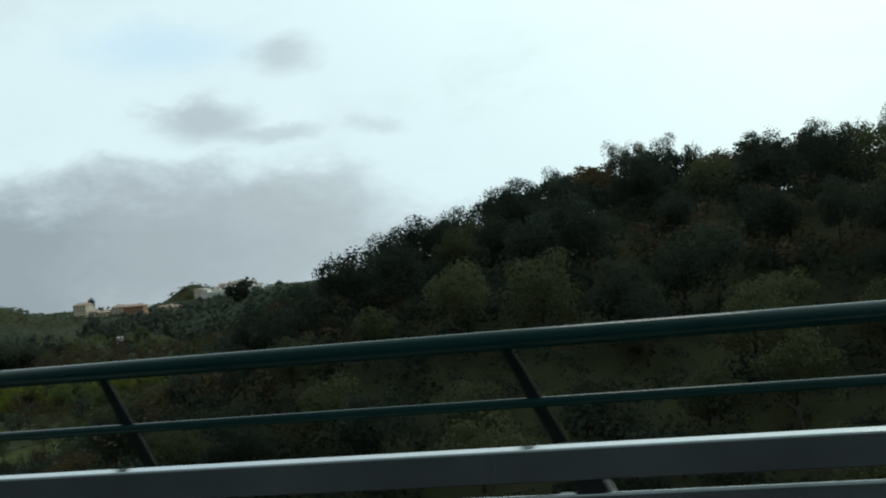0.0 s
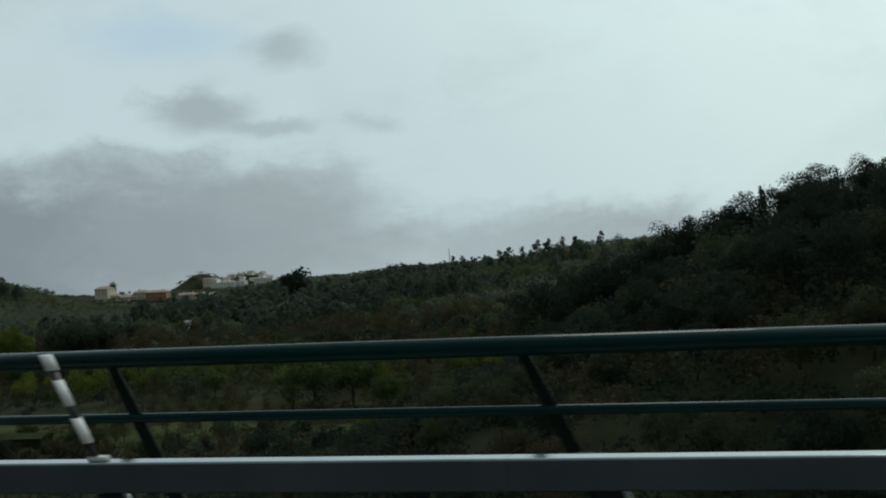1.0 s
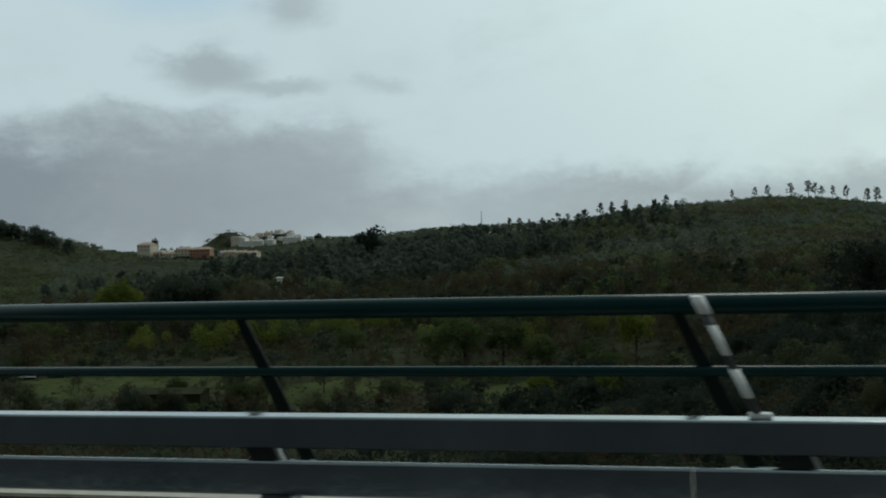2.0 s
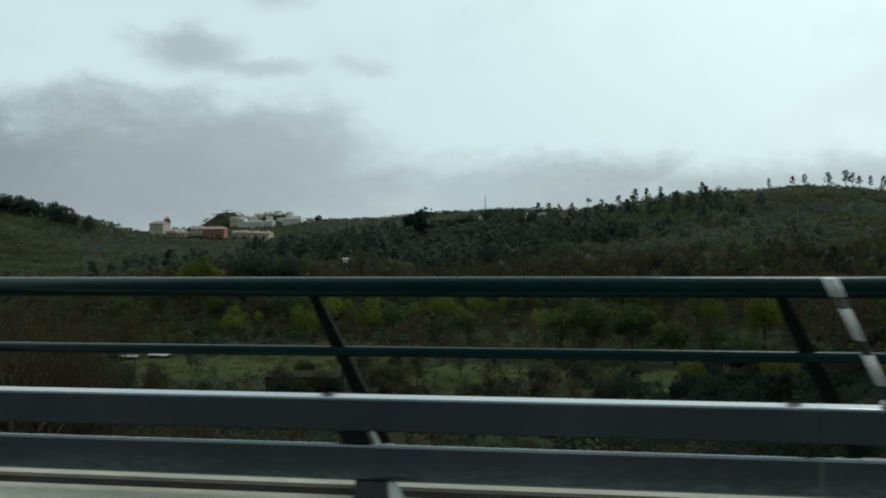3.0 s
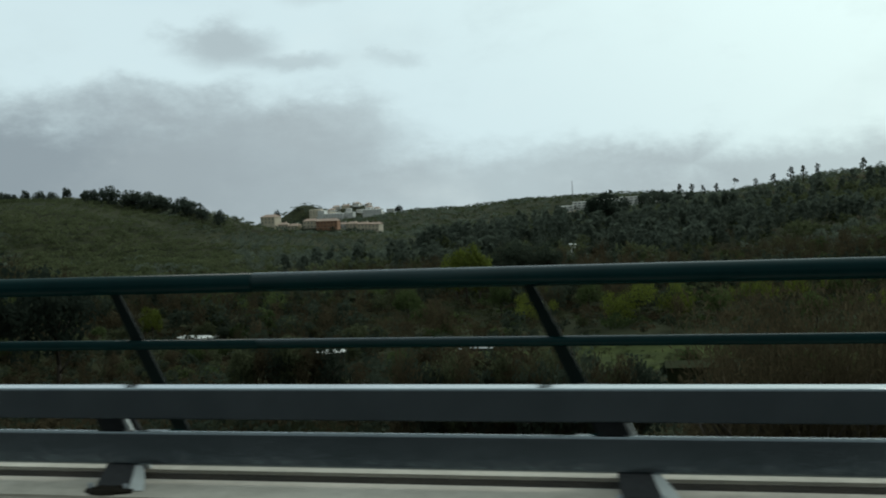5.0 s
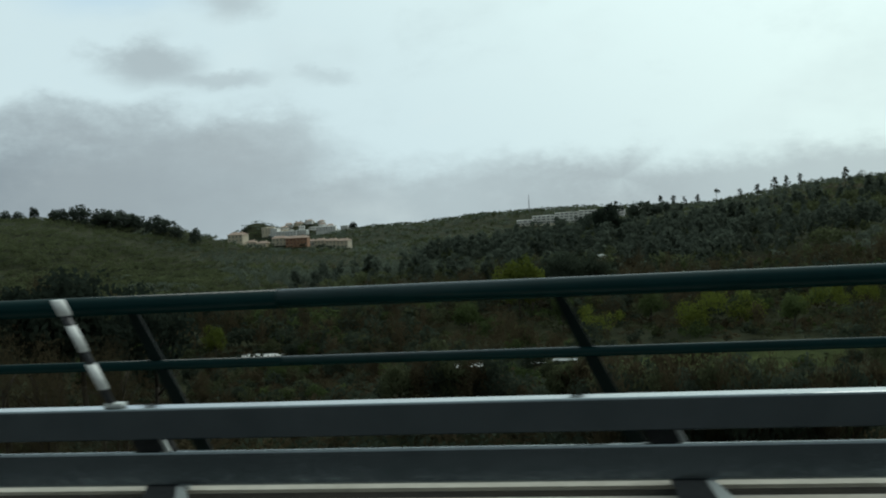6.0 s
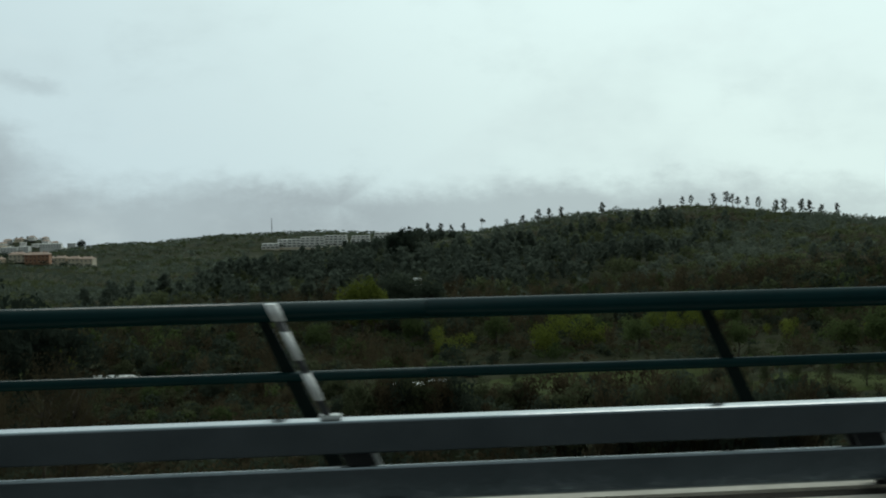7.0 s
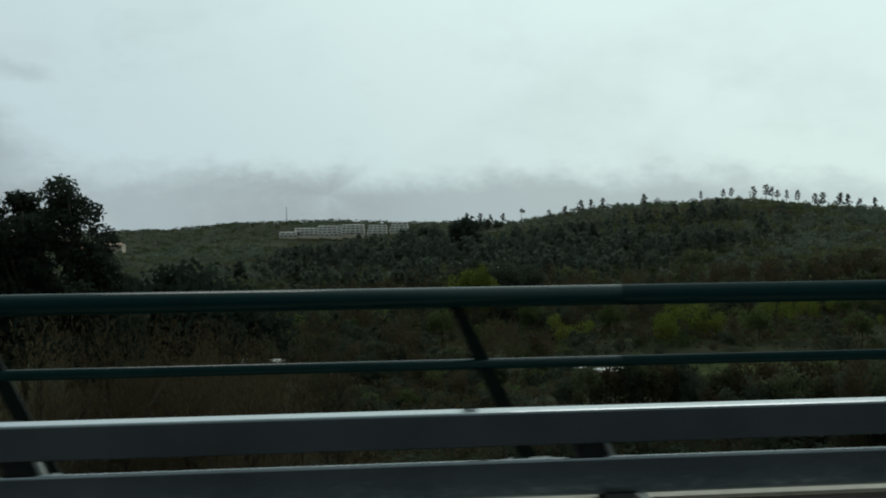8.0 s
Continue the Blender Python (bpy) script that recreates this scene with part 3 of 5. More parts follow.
def crown_quads(kind, n, leaf, seed):
    """Loose leaf clumps of a plant 1 m tall; leaf is their size."""
    r = np.random.default_rng(seed)
    if kind == "bare":
        # fine twigs that fan out of the limbs
        boughs = 26
        bz = r.uniform(0.30, 0.92, boughs)
        ba, bq = r.uniform(0, 6.28, boughs), r.uniform(0.04, 0.30, boughs) * np.sqrt(np.clip(1.12 - bz, 0.05, 1))
        bc = np.stack([bq * np.cos(ba), bq * np.sin(ba), bz], -1)
        c = bc[r.integers(0, boughs, n)] + r.normal(0, 1, (n, 3)) * np.array([0.055, 0.055, 0.075])
        c[:, 2] = np.clip(c[:, 2], 0.12, 1.02)
        d = np.stack([c[:, 0] * 2.5 + r.normal(0, 0.5, n), c[:, 1] * 2.5 + r.normal(0, 0.5, n), r.uniform(0.3, 1.3, n)], -1)
        d /= np.linalg.norm(d, axis=1, keepdims=True)
        u = d * leaf * r.uniform(0.6, 1.5, n)[:, None]
        w = np.cross(d, r.normal(0, 1, (n, 3)))
        w = w / np.linalg.norm(w, axis=1, keepdims=True) * leaf * r.uniform(0.10, 0.30, n)[:, None]
    else:
        lumps = {"round": 15, "shrub": 7, "pine": 24, "umbrella": 9, "column": 9, "bigpine": 60}[kind]
        if kind == "round":
            i = np.arange(lumps)
            z = 1 - 1.75 * (i + 0.5) / lumps
            a = i * 2.39996 + r.uniform(0, 6.28)
            q = np.sqrt(np.clip(1 - z * z, 0, 1))
            lc = np.stack([q * np.cos(a), q * np.sin(a), z], -1) * r.uniform(0.14, 0.31, lumps)[:, None] + r.normal(0, 0.03, (lumps, 3))
            lc[:, 2] = lc[:, 2] * 0.95 + 0.60
            lr = r.uniform(0.10, 0.19, lumps)
        elif kind == "shrub":
            lc = np.stack([r.normal(0, 0.36, lumps), r.normal(0, 0.36, lumps), r.uniform(0.25, 0.66, lumps)], -1)
            lr = r.uniform(0.20, 0.33, lumps)
        elif kind == "pine":
            lz = np.linspace(0.40, 0.92, lumps)
            spread = 0.21 * np.clip((1.05 - lz) / 0.66, 0, 1) ** 0.8 * r.uniform(0.3, 1.0, lumps)
            a = r.uniform(0, 6.28, lumps)
            lc = np.stack([spread * np.cos(a), spread * np.sin(a), lz], -1)
            lr = r.uniform(0.035, 0.07, lumps)
        elif kind == "bigpine":
            lz = np.linspace(0.56, 0.97, lumps) + r.normal(0, 0.012, lumps)
            spread = 0.20 * np.clip((1.02 - lz) / 0.46, 0, 1) ** 0.8 * r.uniform(0.1, 1.0, lumps)
            a = r.uniform(0, 6.28, lumps)
            lc = np.stack([spread * np.cos(a), spread * np.sin(a), lz], -1)
            lr = r.uniform(0.02, 0.042, lumps)
        elif kind == "umbrella":
            a = r.uniform(0, 6.28, lumps); q = r.uniform(0.0, 0.30, lumps)
            lc = np.stack([q * np.cos(a), q * np.sin(a), 0.86 - 0.5 * q], -1)
            lr = r.uniform(0.09, 0.15, lumps)
        else:
            lz = np.linspace(0.22, 0.90, lumps)
            lc = np.stack([r.normal(0, 0.03, lumps), r.normal(0, 0.03, lumps), lz], -1)
            lr = r.uniform(0.08, 0.11, lumps) * np.clip(1.7 - 1.2 * lz, 0.5, 1.2)
        k = r.integers(0, lumps, n)
        d = r.normal(0, 1, (n, 3)); d[:, 2] += 0.25
        d /= np.linalg.norm(d, axis=1, keepdims=True)
        c = lc[k] + d * (lr[k] * r.uniform(0.55, 1.12, n))[:, None] * np.array([1, 1, 0.85])
        nrm = d + r.normal(0, 0.42, (n, 3))
        u = np.cross(nrm, r.normal(0, 1, (n, 3)))
        u /= np.linalg.norm(u, axis=1, keepdims=True)
        w = np.cross(nrm, u); w /= np.linalg.norm(w, axis=1, keepdims=True)
        u *= (leaf * r.uniform(0.55, 1.3, n))[:, None]
        w *= (leaf * r.uniform(0.35, 0.9, n))[:, None]
    j = r.uniform(0.5, 1.1, (n, 4))[:, :, None]
    corners = np.stack([-u * 0.5 - w * 0.5, u * 0.5 - w * 0.35, u * 0.45 + w * 0.5, -u * 0.35 + w * 0.45], 1) * j
    return c[:, None, :] + corners


def trunk_mesh(name, kind, seed):
    """Tapered trunk and limbs of a plant 1 m tall."""
    r = random.Random(seed)
    bm = bmesh.new()
    top = {"round": 0.6, "bare": 0.72, "shrub": 0.3, "pine": 0.93, "bigpine": 0.93, "umbrella": 0.84, "column": 0.8}[kind]
    w = {"round": 0.026, "bare": 0.02, "shrub": 0.02, "pine": 0.017, "bigpine": 0.013, "umbrella": 0.018, "column": 0.016}[kind]
    bend = (r.uniform(-0.03, 0.03), r.uniform(-0.03, 0.03))
    mid = (bend[0], bend[1], top * 0.5)
    end = (bend[0] * 0.5, bend[1] * 0.5, top)
    tube_bm((0, 0, -0.06), mid, w, w * 0.72, seg=6, bm=bm)
    tube_bm(mid, end, w * 0.72, w * 0.2, seg=6, bm=bm)
    for k in range({"bare": 9, "round": 6, "pine": 7, "bigpine": 9, "umbrella": 6, "shrub": 4, "column": 3}[kind]):
        z = r.uniform(0.35, 0.95) * top
        a = r.uniform(0, 6.28)
        reach = {"bare": 0.24, "round": 0.24, "pine": 0.13, "bigpine": 0.05, "umbrella": 0.25, "shrub": 0.28, "column": 0.06}[kind] * r.uniform(0.6, 1.1)
        tube_bm((mid[0] * 0.6, mid[1] * 0.6, z), (reach * math.cos(a), reach * math.sin(a), z + r.uniform(0.05, 0.22)), w * 0.42, w * 0.10, seg=5, bm=bm)
    return from_bm(name, bm, BARK)


CROWN_MATS = {"olive": OLIVE, "deep": DEEP, "brown": BROWN, "lime": LIME, "mid": MID, "pine": PINE, "dusty": HAZE_GREEN, "soft": SOFT, "tan": TAN, "hill": HILL}
TREES = {}
WORDS = {"round": "tree", "bare": "tree", "shrub": "shrub", "pine": "pine_tree", "bigpine": "pine_tree", "umbrella": "pine_tree", "column": "cypress"}


def plant(kind, mat, x, y, h=None, top=None, detail="mid", wide=1.0, label="", seed=None, group="", sink=0.02):
    """One plant as a thing of its own, with trunk and crown. top: its height over the lens."""
    z = float(land(x, y))
    if h is None:
        h = top + EYE - z
    n, leaf = {"crest": (4200, 0.028), "fine": (3200, 0.034), "near": (1900, 0.050), "mid": (900, 0.080), "airy": (560, 0.05), "far": (500, 0.10)}[detail]
    if kind == "bare":
        n, leaf = int(n * 1.2), leaf * 1.1
    if kind == "bare" and detail == "fine":
        n, leaf = 4800, 0.020
    if kind == "bigpine":
        n, leaf = 9000, 0.012
    v = int(rng.integers(0, 4)) if seed is None else seed
    key = (kind, mat, detail, v)
    name = WORDS[kind]
    if key not in TREES:
        TREES[key] = (trunk_mesh("trunk", kind, v), quads_mesh("crown", crown_quads(kind, n, leaf, v * 17 + 3), CROWN_MATS[mat]))
    t, c = TREES[key]
    ob = thing(name, label, {"shrub": "shrub"}.get(kind, "tree"), group, at=(x, y, z - sink * h))
    ob.rotation_euler = (0, 0, float(rng.uniform(0, 6.28)))
    ob.scale = (h * wide, h * wide, h)
    part("trunk", t, None, ob)
    part("crown", c, None, ob)
    return ob


def forest(name, label, kind, mat, spots, n, leaf, tall, wide=1.0, category="woodland"):
    """Many plants of one kind in one object; spots: x, y and a height factor."""
    variants = [crown_quads(kind, n, leaf, 100 + k) for k in range(6)]
    spots = np.asarray(spots, float)
    if not len(spots):
        return
    zs = land(spots[:, 0], spots[:, 1])
    out = np.empty((len(spots), n, 4, 3), np.float32)
    for i, (x, y, f) in enumerate(spots):
        a = rng.uniform(0, 6.28)
        ca, sa = math.cos(a), math.sin(a)
        q = variants[i % 6]
        h = tall * f
        out[i, :, :, 0] = (q[:, :, 0] * ca - q[:, :, 1] * sa) * h * wide + x
        out[i, :, :, 1] = (q[:, :, 0] * sa + q[:, :, 1] * ca) * h * wide + y
        out[i, :, :, 2] = q[:, :, 2] * h + zs[i] - 0.06 * h
    tagged(new(name, quads_mesh(name, out.reshape(-1, 4, 3), CROWN_MATS[mat])), label, category, kind="stuff")


def scatter(x0, x1, y0, y1, gap, keep=None):
    gx, gy = np.meshgrid(np.arange(x0, x1, gap), np.arange(y0, y1, gap))
    p = np.stack([gx.ravel(), gy.ravel()], -1) + rng.uniform(-0.48, 0.48, (gx.size, 2)) * gap
    if keep is not None:
        p = p[keep(p[:, 0], p[:, 1])]
    return p


def blotch(x, y, size, seed):
    """Smooth value from 0 to 1 that changes over about size metres."""
    s = seed * 1.7
    v = np.sin(x / size + 1.9 * np.sin(y / size * 0.8 + s) + s) + np.sin(y / size * 1.3 + 1.6 * np.sin(x / size * 0.7 + 2 * s)) + 0.7 * np.sin((x + y) / size * 2.3 + s)
    return np.clip(v / 4.6 + 0.5, 0, 1)


def sized(p, lo=0.7, hi=1.25):
    return np.c_[p, rng.uniform(lo, hi, len(p))]


def in_view(x, y):
    return (x > -180 - 0.76 * y) & (x < np.maximum(-255 + 0.58 * y, 25 + 0.2 * y))


MEADOWS = ((-186, 218, 31, 20), (-134, 206, 19, 13), (-97, 206, 8, 17))


SPRING = ((-225.0, 284, -18.0, 0.75), (-222.0, 285, -19.3, 0.7), (-228.2, 285, -19.6, 0.7), (-76, 191, -29.5, 1.3), (-56, 192, -29.5, 1.3), (-75, 240, -23.0, 0.85), (-91.5, 201, -33.0, 1.5), (-182, 256, -25.0, 1.2), (-171, 260, -27.0, 1.2),
          (-150, 262, -25.5, 1.0), (-141, 264, -27.0, 1.0), (-123, 250, -28.5, 0.9), (-205, 262, -29.0, 1.0), (-288, 226, -27.0, 0.9), (-86, 262, -26.0, 0.9), (-101, 246, -27.0, 0.9))
FRESH = ((-111, 225, -22.8, 1.1), (-103, 229, -24.8, 1.15), (-118, 231, -26.0, 1.1), (-94, 226, -28.5, 1.2), (-140, 238, -27.5, 1.0), (-160, 250, -28.0, 1.1), (-191, 272, -28.0, 1.1), (-236, 262, -27.5, 1.0),
         (-213, 268, -27.0, 0.9), (-132, 262, -26.0, 0.9))


def off_meadow(x, y):
    ok = ~((np.abs(x + 224.5 - (282 - y) * 0.25) < 9) & (y > 240) & (y < 292))
    for tx, ty, half in ((-278, 229, 6),):
        ok &= ~((np.abs(x - tx - (ty - y) * 0.45) < half) & (y < ty + 3) & (y > ty - 18))
    for tx, ty, top, wide in SPRING + FRESH:
        ok &= ~((np.abs(x - tx) < 6.5) & (y > ty - 13) & (y < ty + 3))
    for cx, cy, rx, ry in MEADOWS:
        ok &= ((x - cx) / rx) ** 2 + ((y - cy) / ry) ** 2 > 1
    return ok


# far hills
p = scatter(-760, 420, 300, 740, 5.5, in_view)
b1, b2, u = blotch(p[:, 0], p[:, 1], 38, 1), blotch(p[:, 0], p[:, 1], 17, 2), rng.uniform(0, 1, len(p))
hill_left = p[:, 0] < -0.45 * p[:, 1] - 165
edge = blotch(p[:, 0], p[:, 1], 24, 6)
pines = (~hill_left) & (np.abs(p[:, 0] + 190) < 60 + 85 * edge + 40 * (u - 0.5)) & (p[:, 1] > 470 - 150 * edge + 120 * (u - 0.5)) & (p[:, 1] < 545 - 30 * edge)
slope = (~hill_left) & ((~pines) | (u > 0.9))
mix_v = 0.55 * b1 + 0.25 * b2 + 0.35 * u
tall = np.where(p[:, 1] > 590, 0.62, 1.0) * rng.uniform(0.55, 1.3, len(p))
tall[hill_left] *= np.where(p[hill_left, 1] > 620, 1.05, np.where(p[hill_left, 1] > 560, 0.7, 0.85))


def rows(mask, q=1.0):
    return np.c_[p[mask], tall[mask] * q]


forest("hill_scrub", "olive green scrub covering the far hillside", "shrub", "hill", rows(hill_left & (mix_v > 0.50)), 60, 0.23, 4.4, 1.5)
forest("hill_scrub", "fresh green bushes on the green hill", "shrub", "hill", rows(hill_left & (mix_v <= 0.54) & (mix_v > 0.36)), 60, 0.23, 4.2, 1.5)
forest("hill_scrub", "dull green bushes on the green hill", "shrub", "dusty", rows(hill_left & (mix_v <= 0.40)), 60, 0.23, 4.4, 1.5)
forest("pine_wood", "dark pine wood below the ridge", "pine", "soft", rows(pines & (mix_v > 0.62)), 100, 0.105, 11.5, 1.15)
forest("pine_wood", "haze-tinted grey-green pines in the wood below the ridge", "pine", "dusty", rows(pines & (mix_v <= 0.68) & (mix_v > 0.48)), 100, 0.115, 12.0, 1.15)
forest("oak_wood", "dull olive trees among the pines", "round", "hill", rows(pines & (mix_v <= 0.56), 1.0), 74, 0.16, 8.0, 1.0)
forest("hill_scrub", "haze-tinted brown winter scrub on the long hill", "shrub", "tan", rows(slope & (mix_v > 0.73)), 44, 0.27, 4.0, 1.3)
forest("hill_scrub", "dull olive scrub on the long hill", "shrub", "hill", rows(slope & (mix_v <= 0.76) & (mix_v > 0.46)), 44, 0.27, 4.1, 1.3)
forest("oak_wood", "haze-tinted grey-green evergreen trees scattered over the long hill", "round", "dusty", rows(slope & (mix_v <= 0.50)), 66, 0.17, 5.6, 1.1)
p = scatter(-1300, 420, 740, 1600, 14.5, lambda x, y: (x > -180 - 0.76 * y) & (x < 0.5 * y - 150))
built = ((np.abs(p[:, 0] + 470) < 60) & (np.abs(p[:, 1] - 865) < 45)) | ((np.abs(p[:, 0] + 240) < 90) & (p[:, 1] > 1100) & (p[:, 1] < 1275)) | ((np.abs(p[:, 0] + 645) < 75) & (np.abs(p[:, 1] - 1490) < 50))
q = scatter(-528, -420, 818, 925, 6.5)
forest("village_gardens", "garden trees between the tiled houses", "round", "deep", sized(q[rng.uniform(0, 1, len(q)) < 0.7], 0.5, 1.35), 60, 0.16, 4.0, 1.1)
q = scatter(-725, -560, 1445, 1550, 10.5)
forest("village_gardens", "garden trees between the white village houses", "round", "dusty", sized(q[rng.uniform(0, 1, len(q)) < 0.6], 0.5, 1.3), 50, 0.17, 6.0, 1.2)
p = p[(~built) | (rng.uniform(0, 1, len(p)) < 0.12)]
forest("distant_wood", "distant haze-tinted grey-green woodland on the far ridge", "shrub", "dusty", sized(p[::2], 0.5, 1.3), 22, 0.37, 4.5, 1.9)
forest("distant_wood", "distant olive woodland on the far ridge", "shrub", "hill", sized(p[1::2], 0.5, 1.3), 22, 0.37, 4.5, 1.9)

# trees at the near hill's foot, its shade put in with darker leaves
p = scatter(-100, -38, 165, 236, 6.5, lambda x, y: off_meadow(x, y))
forest("valley_trees", "evergreen trees at the foot of the near hill, darkened for its shade", "round", "pine", sized(p[rng.uniform(0, 1, len(p)) < 0.6], 0.6, 1.2), 260, 0.095, 7.5, 1.15)
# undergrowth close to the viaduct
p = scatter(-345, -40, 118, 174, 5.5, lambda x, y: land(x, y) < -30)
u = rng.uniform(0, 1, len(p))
# the hill's shade over these bushes is painted in with near-black leaves
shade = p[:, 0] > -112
forest("valley_bushes", "low evergreen bushes below the near hill, darkened for its shade", "shrub", "pine", sized(p[shade]), 110, 0.14, 5.0, 1.1)
p, u = p[~shade], u[~shade]
forest("valley_bushes", "dark low bushes near the viaduct", "shrub", "deep", sized(p[u < 0.55]), 110, 0.14, 5.0, 1.1)
forest("valley_bushes", "brown low scrub near the viaduct", "shrub", "brown", sized(p[u >= 0.55]), 110, 0.14, 4.6, 1.1)

p = scatter(-246, -202, 132, 180, 3.0, lambda x, y: ((x + 224) / 22) ** 2 + ((y - 154) / 24) ** 2 < 1)
u = rng.uniform(0, 1, len(p))
forest("valley_bushes", "low brown scrub on the mound", "shrub", "brown", sized(p[u < 0.6]), 110, 0.14, 2.6, 1.2)
forest("valley_bushes", "low dark scrub on the mound", "shrub", "deep", sized(p[u >= 0.6]), 110, 0.14, 2.4, 1.2)

# valley floor: bare brown trees, evergreens and bushes
def low_front(x, y):
    """Lower growth where the meadow and the bright trees show over it."""
    f = np.where(y < 222, 0.62, 1.0)
    f = np.where((x > -206) & (x < -150) & (y < 196), 0.36, f)
    for tx, ty, top, wide in SPRING + FRESH:
        f = np.where((np.abs(x - tx) < 8) & (y > ty - 30) & (y < ty + 3), np.minimum(f, 0.5), f)
    return f


p = scatter(-440, 40, 172, 345, 5.6, lambda x, y: in_view(x, y) & off_meadow(x, y) & (x > -180 - 0.9 * y))
b1, b2, u = blotch(p[:, 0], p[:, 1], 21, 4), blotch(p[:, 0], p[:, 1], 9, 5), rng.uniform(0, 1, len(p))
v = 0.5 * b1 + 0.25 * b2 + 0.35 * u
# only dark leaves here, to colour in the shade below the near hill
v = np.where((p[:, 0] > -104) & (p[:, 1] < 222), 0.5, v)
tall = low_front(p[:, 0], p[:, 1]) * rng.uniform(0.7, 1.25, len(p))
forest("valley_trees", "bare brown winter trees on the valley floor", "bare", "brown", rows(v > 0.54), 200, 0.088, 9.6, 0.95)
forest("valley_trees", "dark evergreen trees on the valley floor", "round", "deep", rows((v <= 0.57) & (v > 0.44)), 130, 0.13, 7.6, 1.05)
forest("valley_trees", "dull olive trees on the valley floor", "round", "olive", rows((v <= 0.48) & (v > 0.36)), 130, 0.13, 7.2, 1.05)
forest("valley_trees", "fresh green trees on the valley floor", "round", "mid", rows(v <= 0.38), 130, 0.13, 6.8, 1.05)
q = p + rng.uniform(-2.5, 2.5, p.shape)
q = q[off_meadow(q[:, 0], q[:, 1])]
forest("valley_bushes", "brown undergrowth on the valley floor", "shrub", "brown", sized(q[::2], 0.6, 1.3), 60, 0.21, 2.8, 1.3)
forest("valley_bushes", "dark undergrowth on the valley floor", "shrub", "deep", sized(q[1::2], 0.6, 1.3), 60, 0.21, 2.8, 1.3)
q = scatter(-440, 40, 172, 345, 4.4, lambda x, y: in_view(x, y) & (~off_meadow(x, y)) & (x > -180 - 0.9 * y))
for cx, cy, rx, ry in MEADOWS:
    q = q[((q[:, 0] - cx) / rx) ** 2 + ((q[:, 1] - cy) / ry) ** 2 > 1]
u = rng.uniform(0, 1, len(q))
for mat, lo, hi, words in (("olive", 0, 0.3, "low olive scrub between the spring trees"), ("brown", 0.3, 0.65, "low brown scrub between the spring trees"), ("mid", 0.65, 1.01, "low fresh green scrub between the spring trees")):
    forest("valley_bushes", words, "shrub", mat, sized(q[(u >= lo) & (u < hi)], 0.6, 1.4), 70, 0.21, 2.8, 1.3)

KINDS = (("bare", "brown", "bare brown winter tree on the valley floor"), ("round", "deep", "dark evergreen tree on the valley floor"),
         ("round", "olive", "olive green tree on the valley floor"), ("round", "mid", "fresh green tree on the valley floor"))
p = scatter(-360, -40, 182, 350, 10.5, lambda x, y: in_view(x, y) & off_meadow(x, y))
singles = p[(p[:, 1] < 258)][:78]
rest = np.concatenate([p[(p[:, 1] < 258)][78:], p[p[:, 1] >= 258]])
for (x, y) in singles:
    k = KINDS[int(rng.choice(4, p=(0.34, 0.28, 0.22, 0.16)))]
    # darker leaf colour here, for the deep shade under the near hill
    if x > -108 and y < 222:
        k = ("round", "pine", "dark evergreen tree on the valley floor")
    plant(k[0], k[1], float(x), float(y), h=float(rng.uniform(8.5, 12.5) * low_front(x, y)), detail="near", wide=1.1, sink=0.17, label=k[2], group="valley trees")
forest("valley_trees", "taller bare brown trees at the back of the valley", "bare", "brown", sized(rest[::2]), 200, 0.12, 8.0, 1.1)
forest("valley_trees", "taller green trees at the back of the valley", "round", "mid", sized(rest[1::4]), 200, 0.11, 7.5, 1.15)
forest("valley_trees", "taller dark trees at the back of the valley", "round", "deep", sized(rest[3::4]), 200, 0.11, 8.0, 1.15)

for x, y, top, wide in SPRING:
    if y > 245 and x > -220:
        plant("shrub", "lime", x, y, top=top + 0.8, wide=0.72 * wide, detail="near", sink=0.03, label="broad yellow-green spring bush on the valley floor", group="spring bushes")
    else:
        plant("round", "lime", x, y, top=top, wide=wide, detail="near", sink=0.04, label="yellow-green spring tree on the valley floor", group="spring trees")
for x, y, top, wide in FRESH:
    plant("round", "mid", x, y, top=top, wide=wide, detail="near", label="broad fresh green tree on the valley floor", group="green trees")
for x, y, top, wide, mat in ((-186, 232, -35.8, 1.2, "deep"), (-203, 199, -34.5, 1.2, "deep"), (-212, 202, -33.5, 1.2, "olive"), (-156, 208, -33.6, 1.0, "deep"), (-150, 211, -34.0, 1.1, "olive"),
                             (-146, 195, -33.5, 1.2, "mid"), (-271, 229, -32.0, 1.3, "deep"), (-277, 231, -31.5, 1.3, "olive"), (-222, 213, -33.0, 1.3, "olive"), (-216, 216, -32.5, 1.2, "deep")):
    plant("round", mat, x, y, top=top, wide=wide, detail="near", label="rounded bushy tree at the edge of the meadow", group="meadow edge trees")
for x, y, h in ((-153.6, 200, 8.5), (-142.9, 199.6, 8.0), (-147.5, 204, 7.0), (-135, 203, 8.5), (-196, 214, 5.0), (-128, 201, 8.0)):
    plant("bare", "olive", x, y, h=h, wide=0.9, detail="near", sink=0.02, label="half-bare tree standing in the meadow grass", group="meadow trees")
for x, y, top in ((-213, 300, -18.6), (-217.5, 297, -19.2), (-209.5, 303, -19.6), (-215.5, 306, -18.4), (-205.5, 306, -19.6)):
    plant("round", "deep", x, y, top=top, wide=0.8, detail="near", label="dark evergreen below the farmhouse", group="farm trees")
p = np.concatenate([scatter(cx - rx, cx + rx, cy - ry, cy + ry, 2.6, lambda x, y: ((x - cx) / rx) ** 2 + ((y - cy) / ry) ** 2 < 1.0) for cx, cy, rx, ry in MEADOWS])
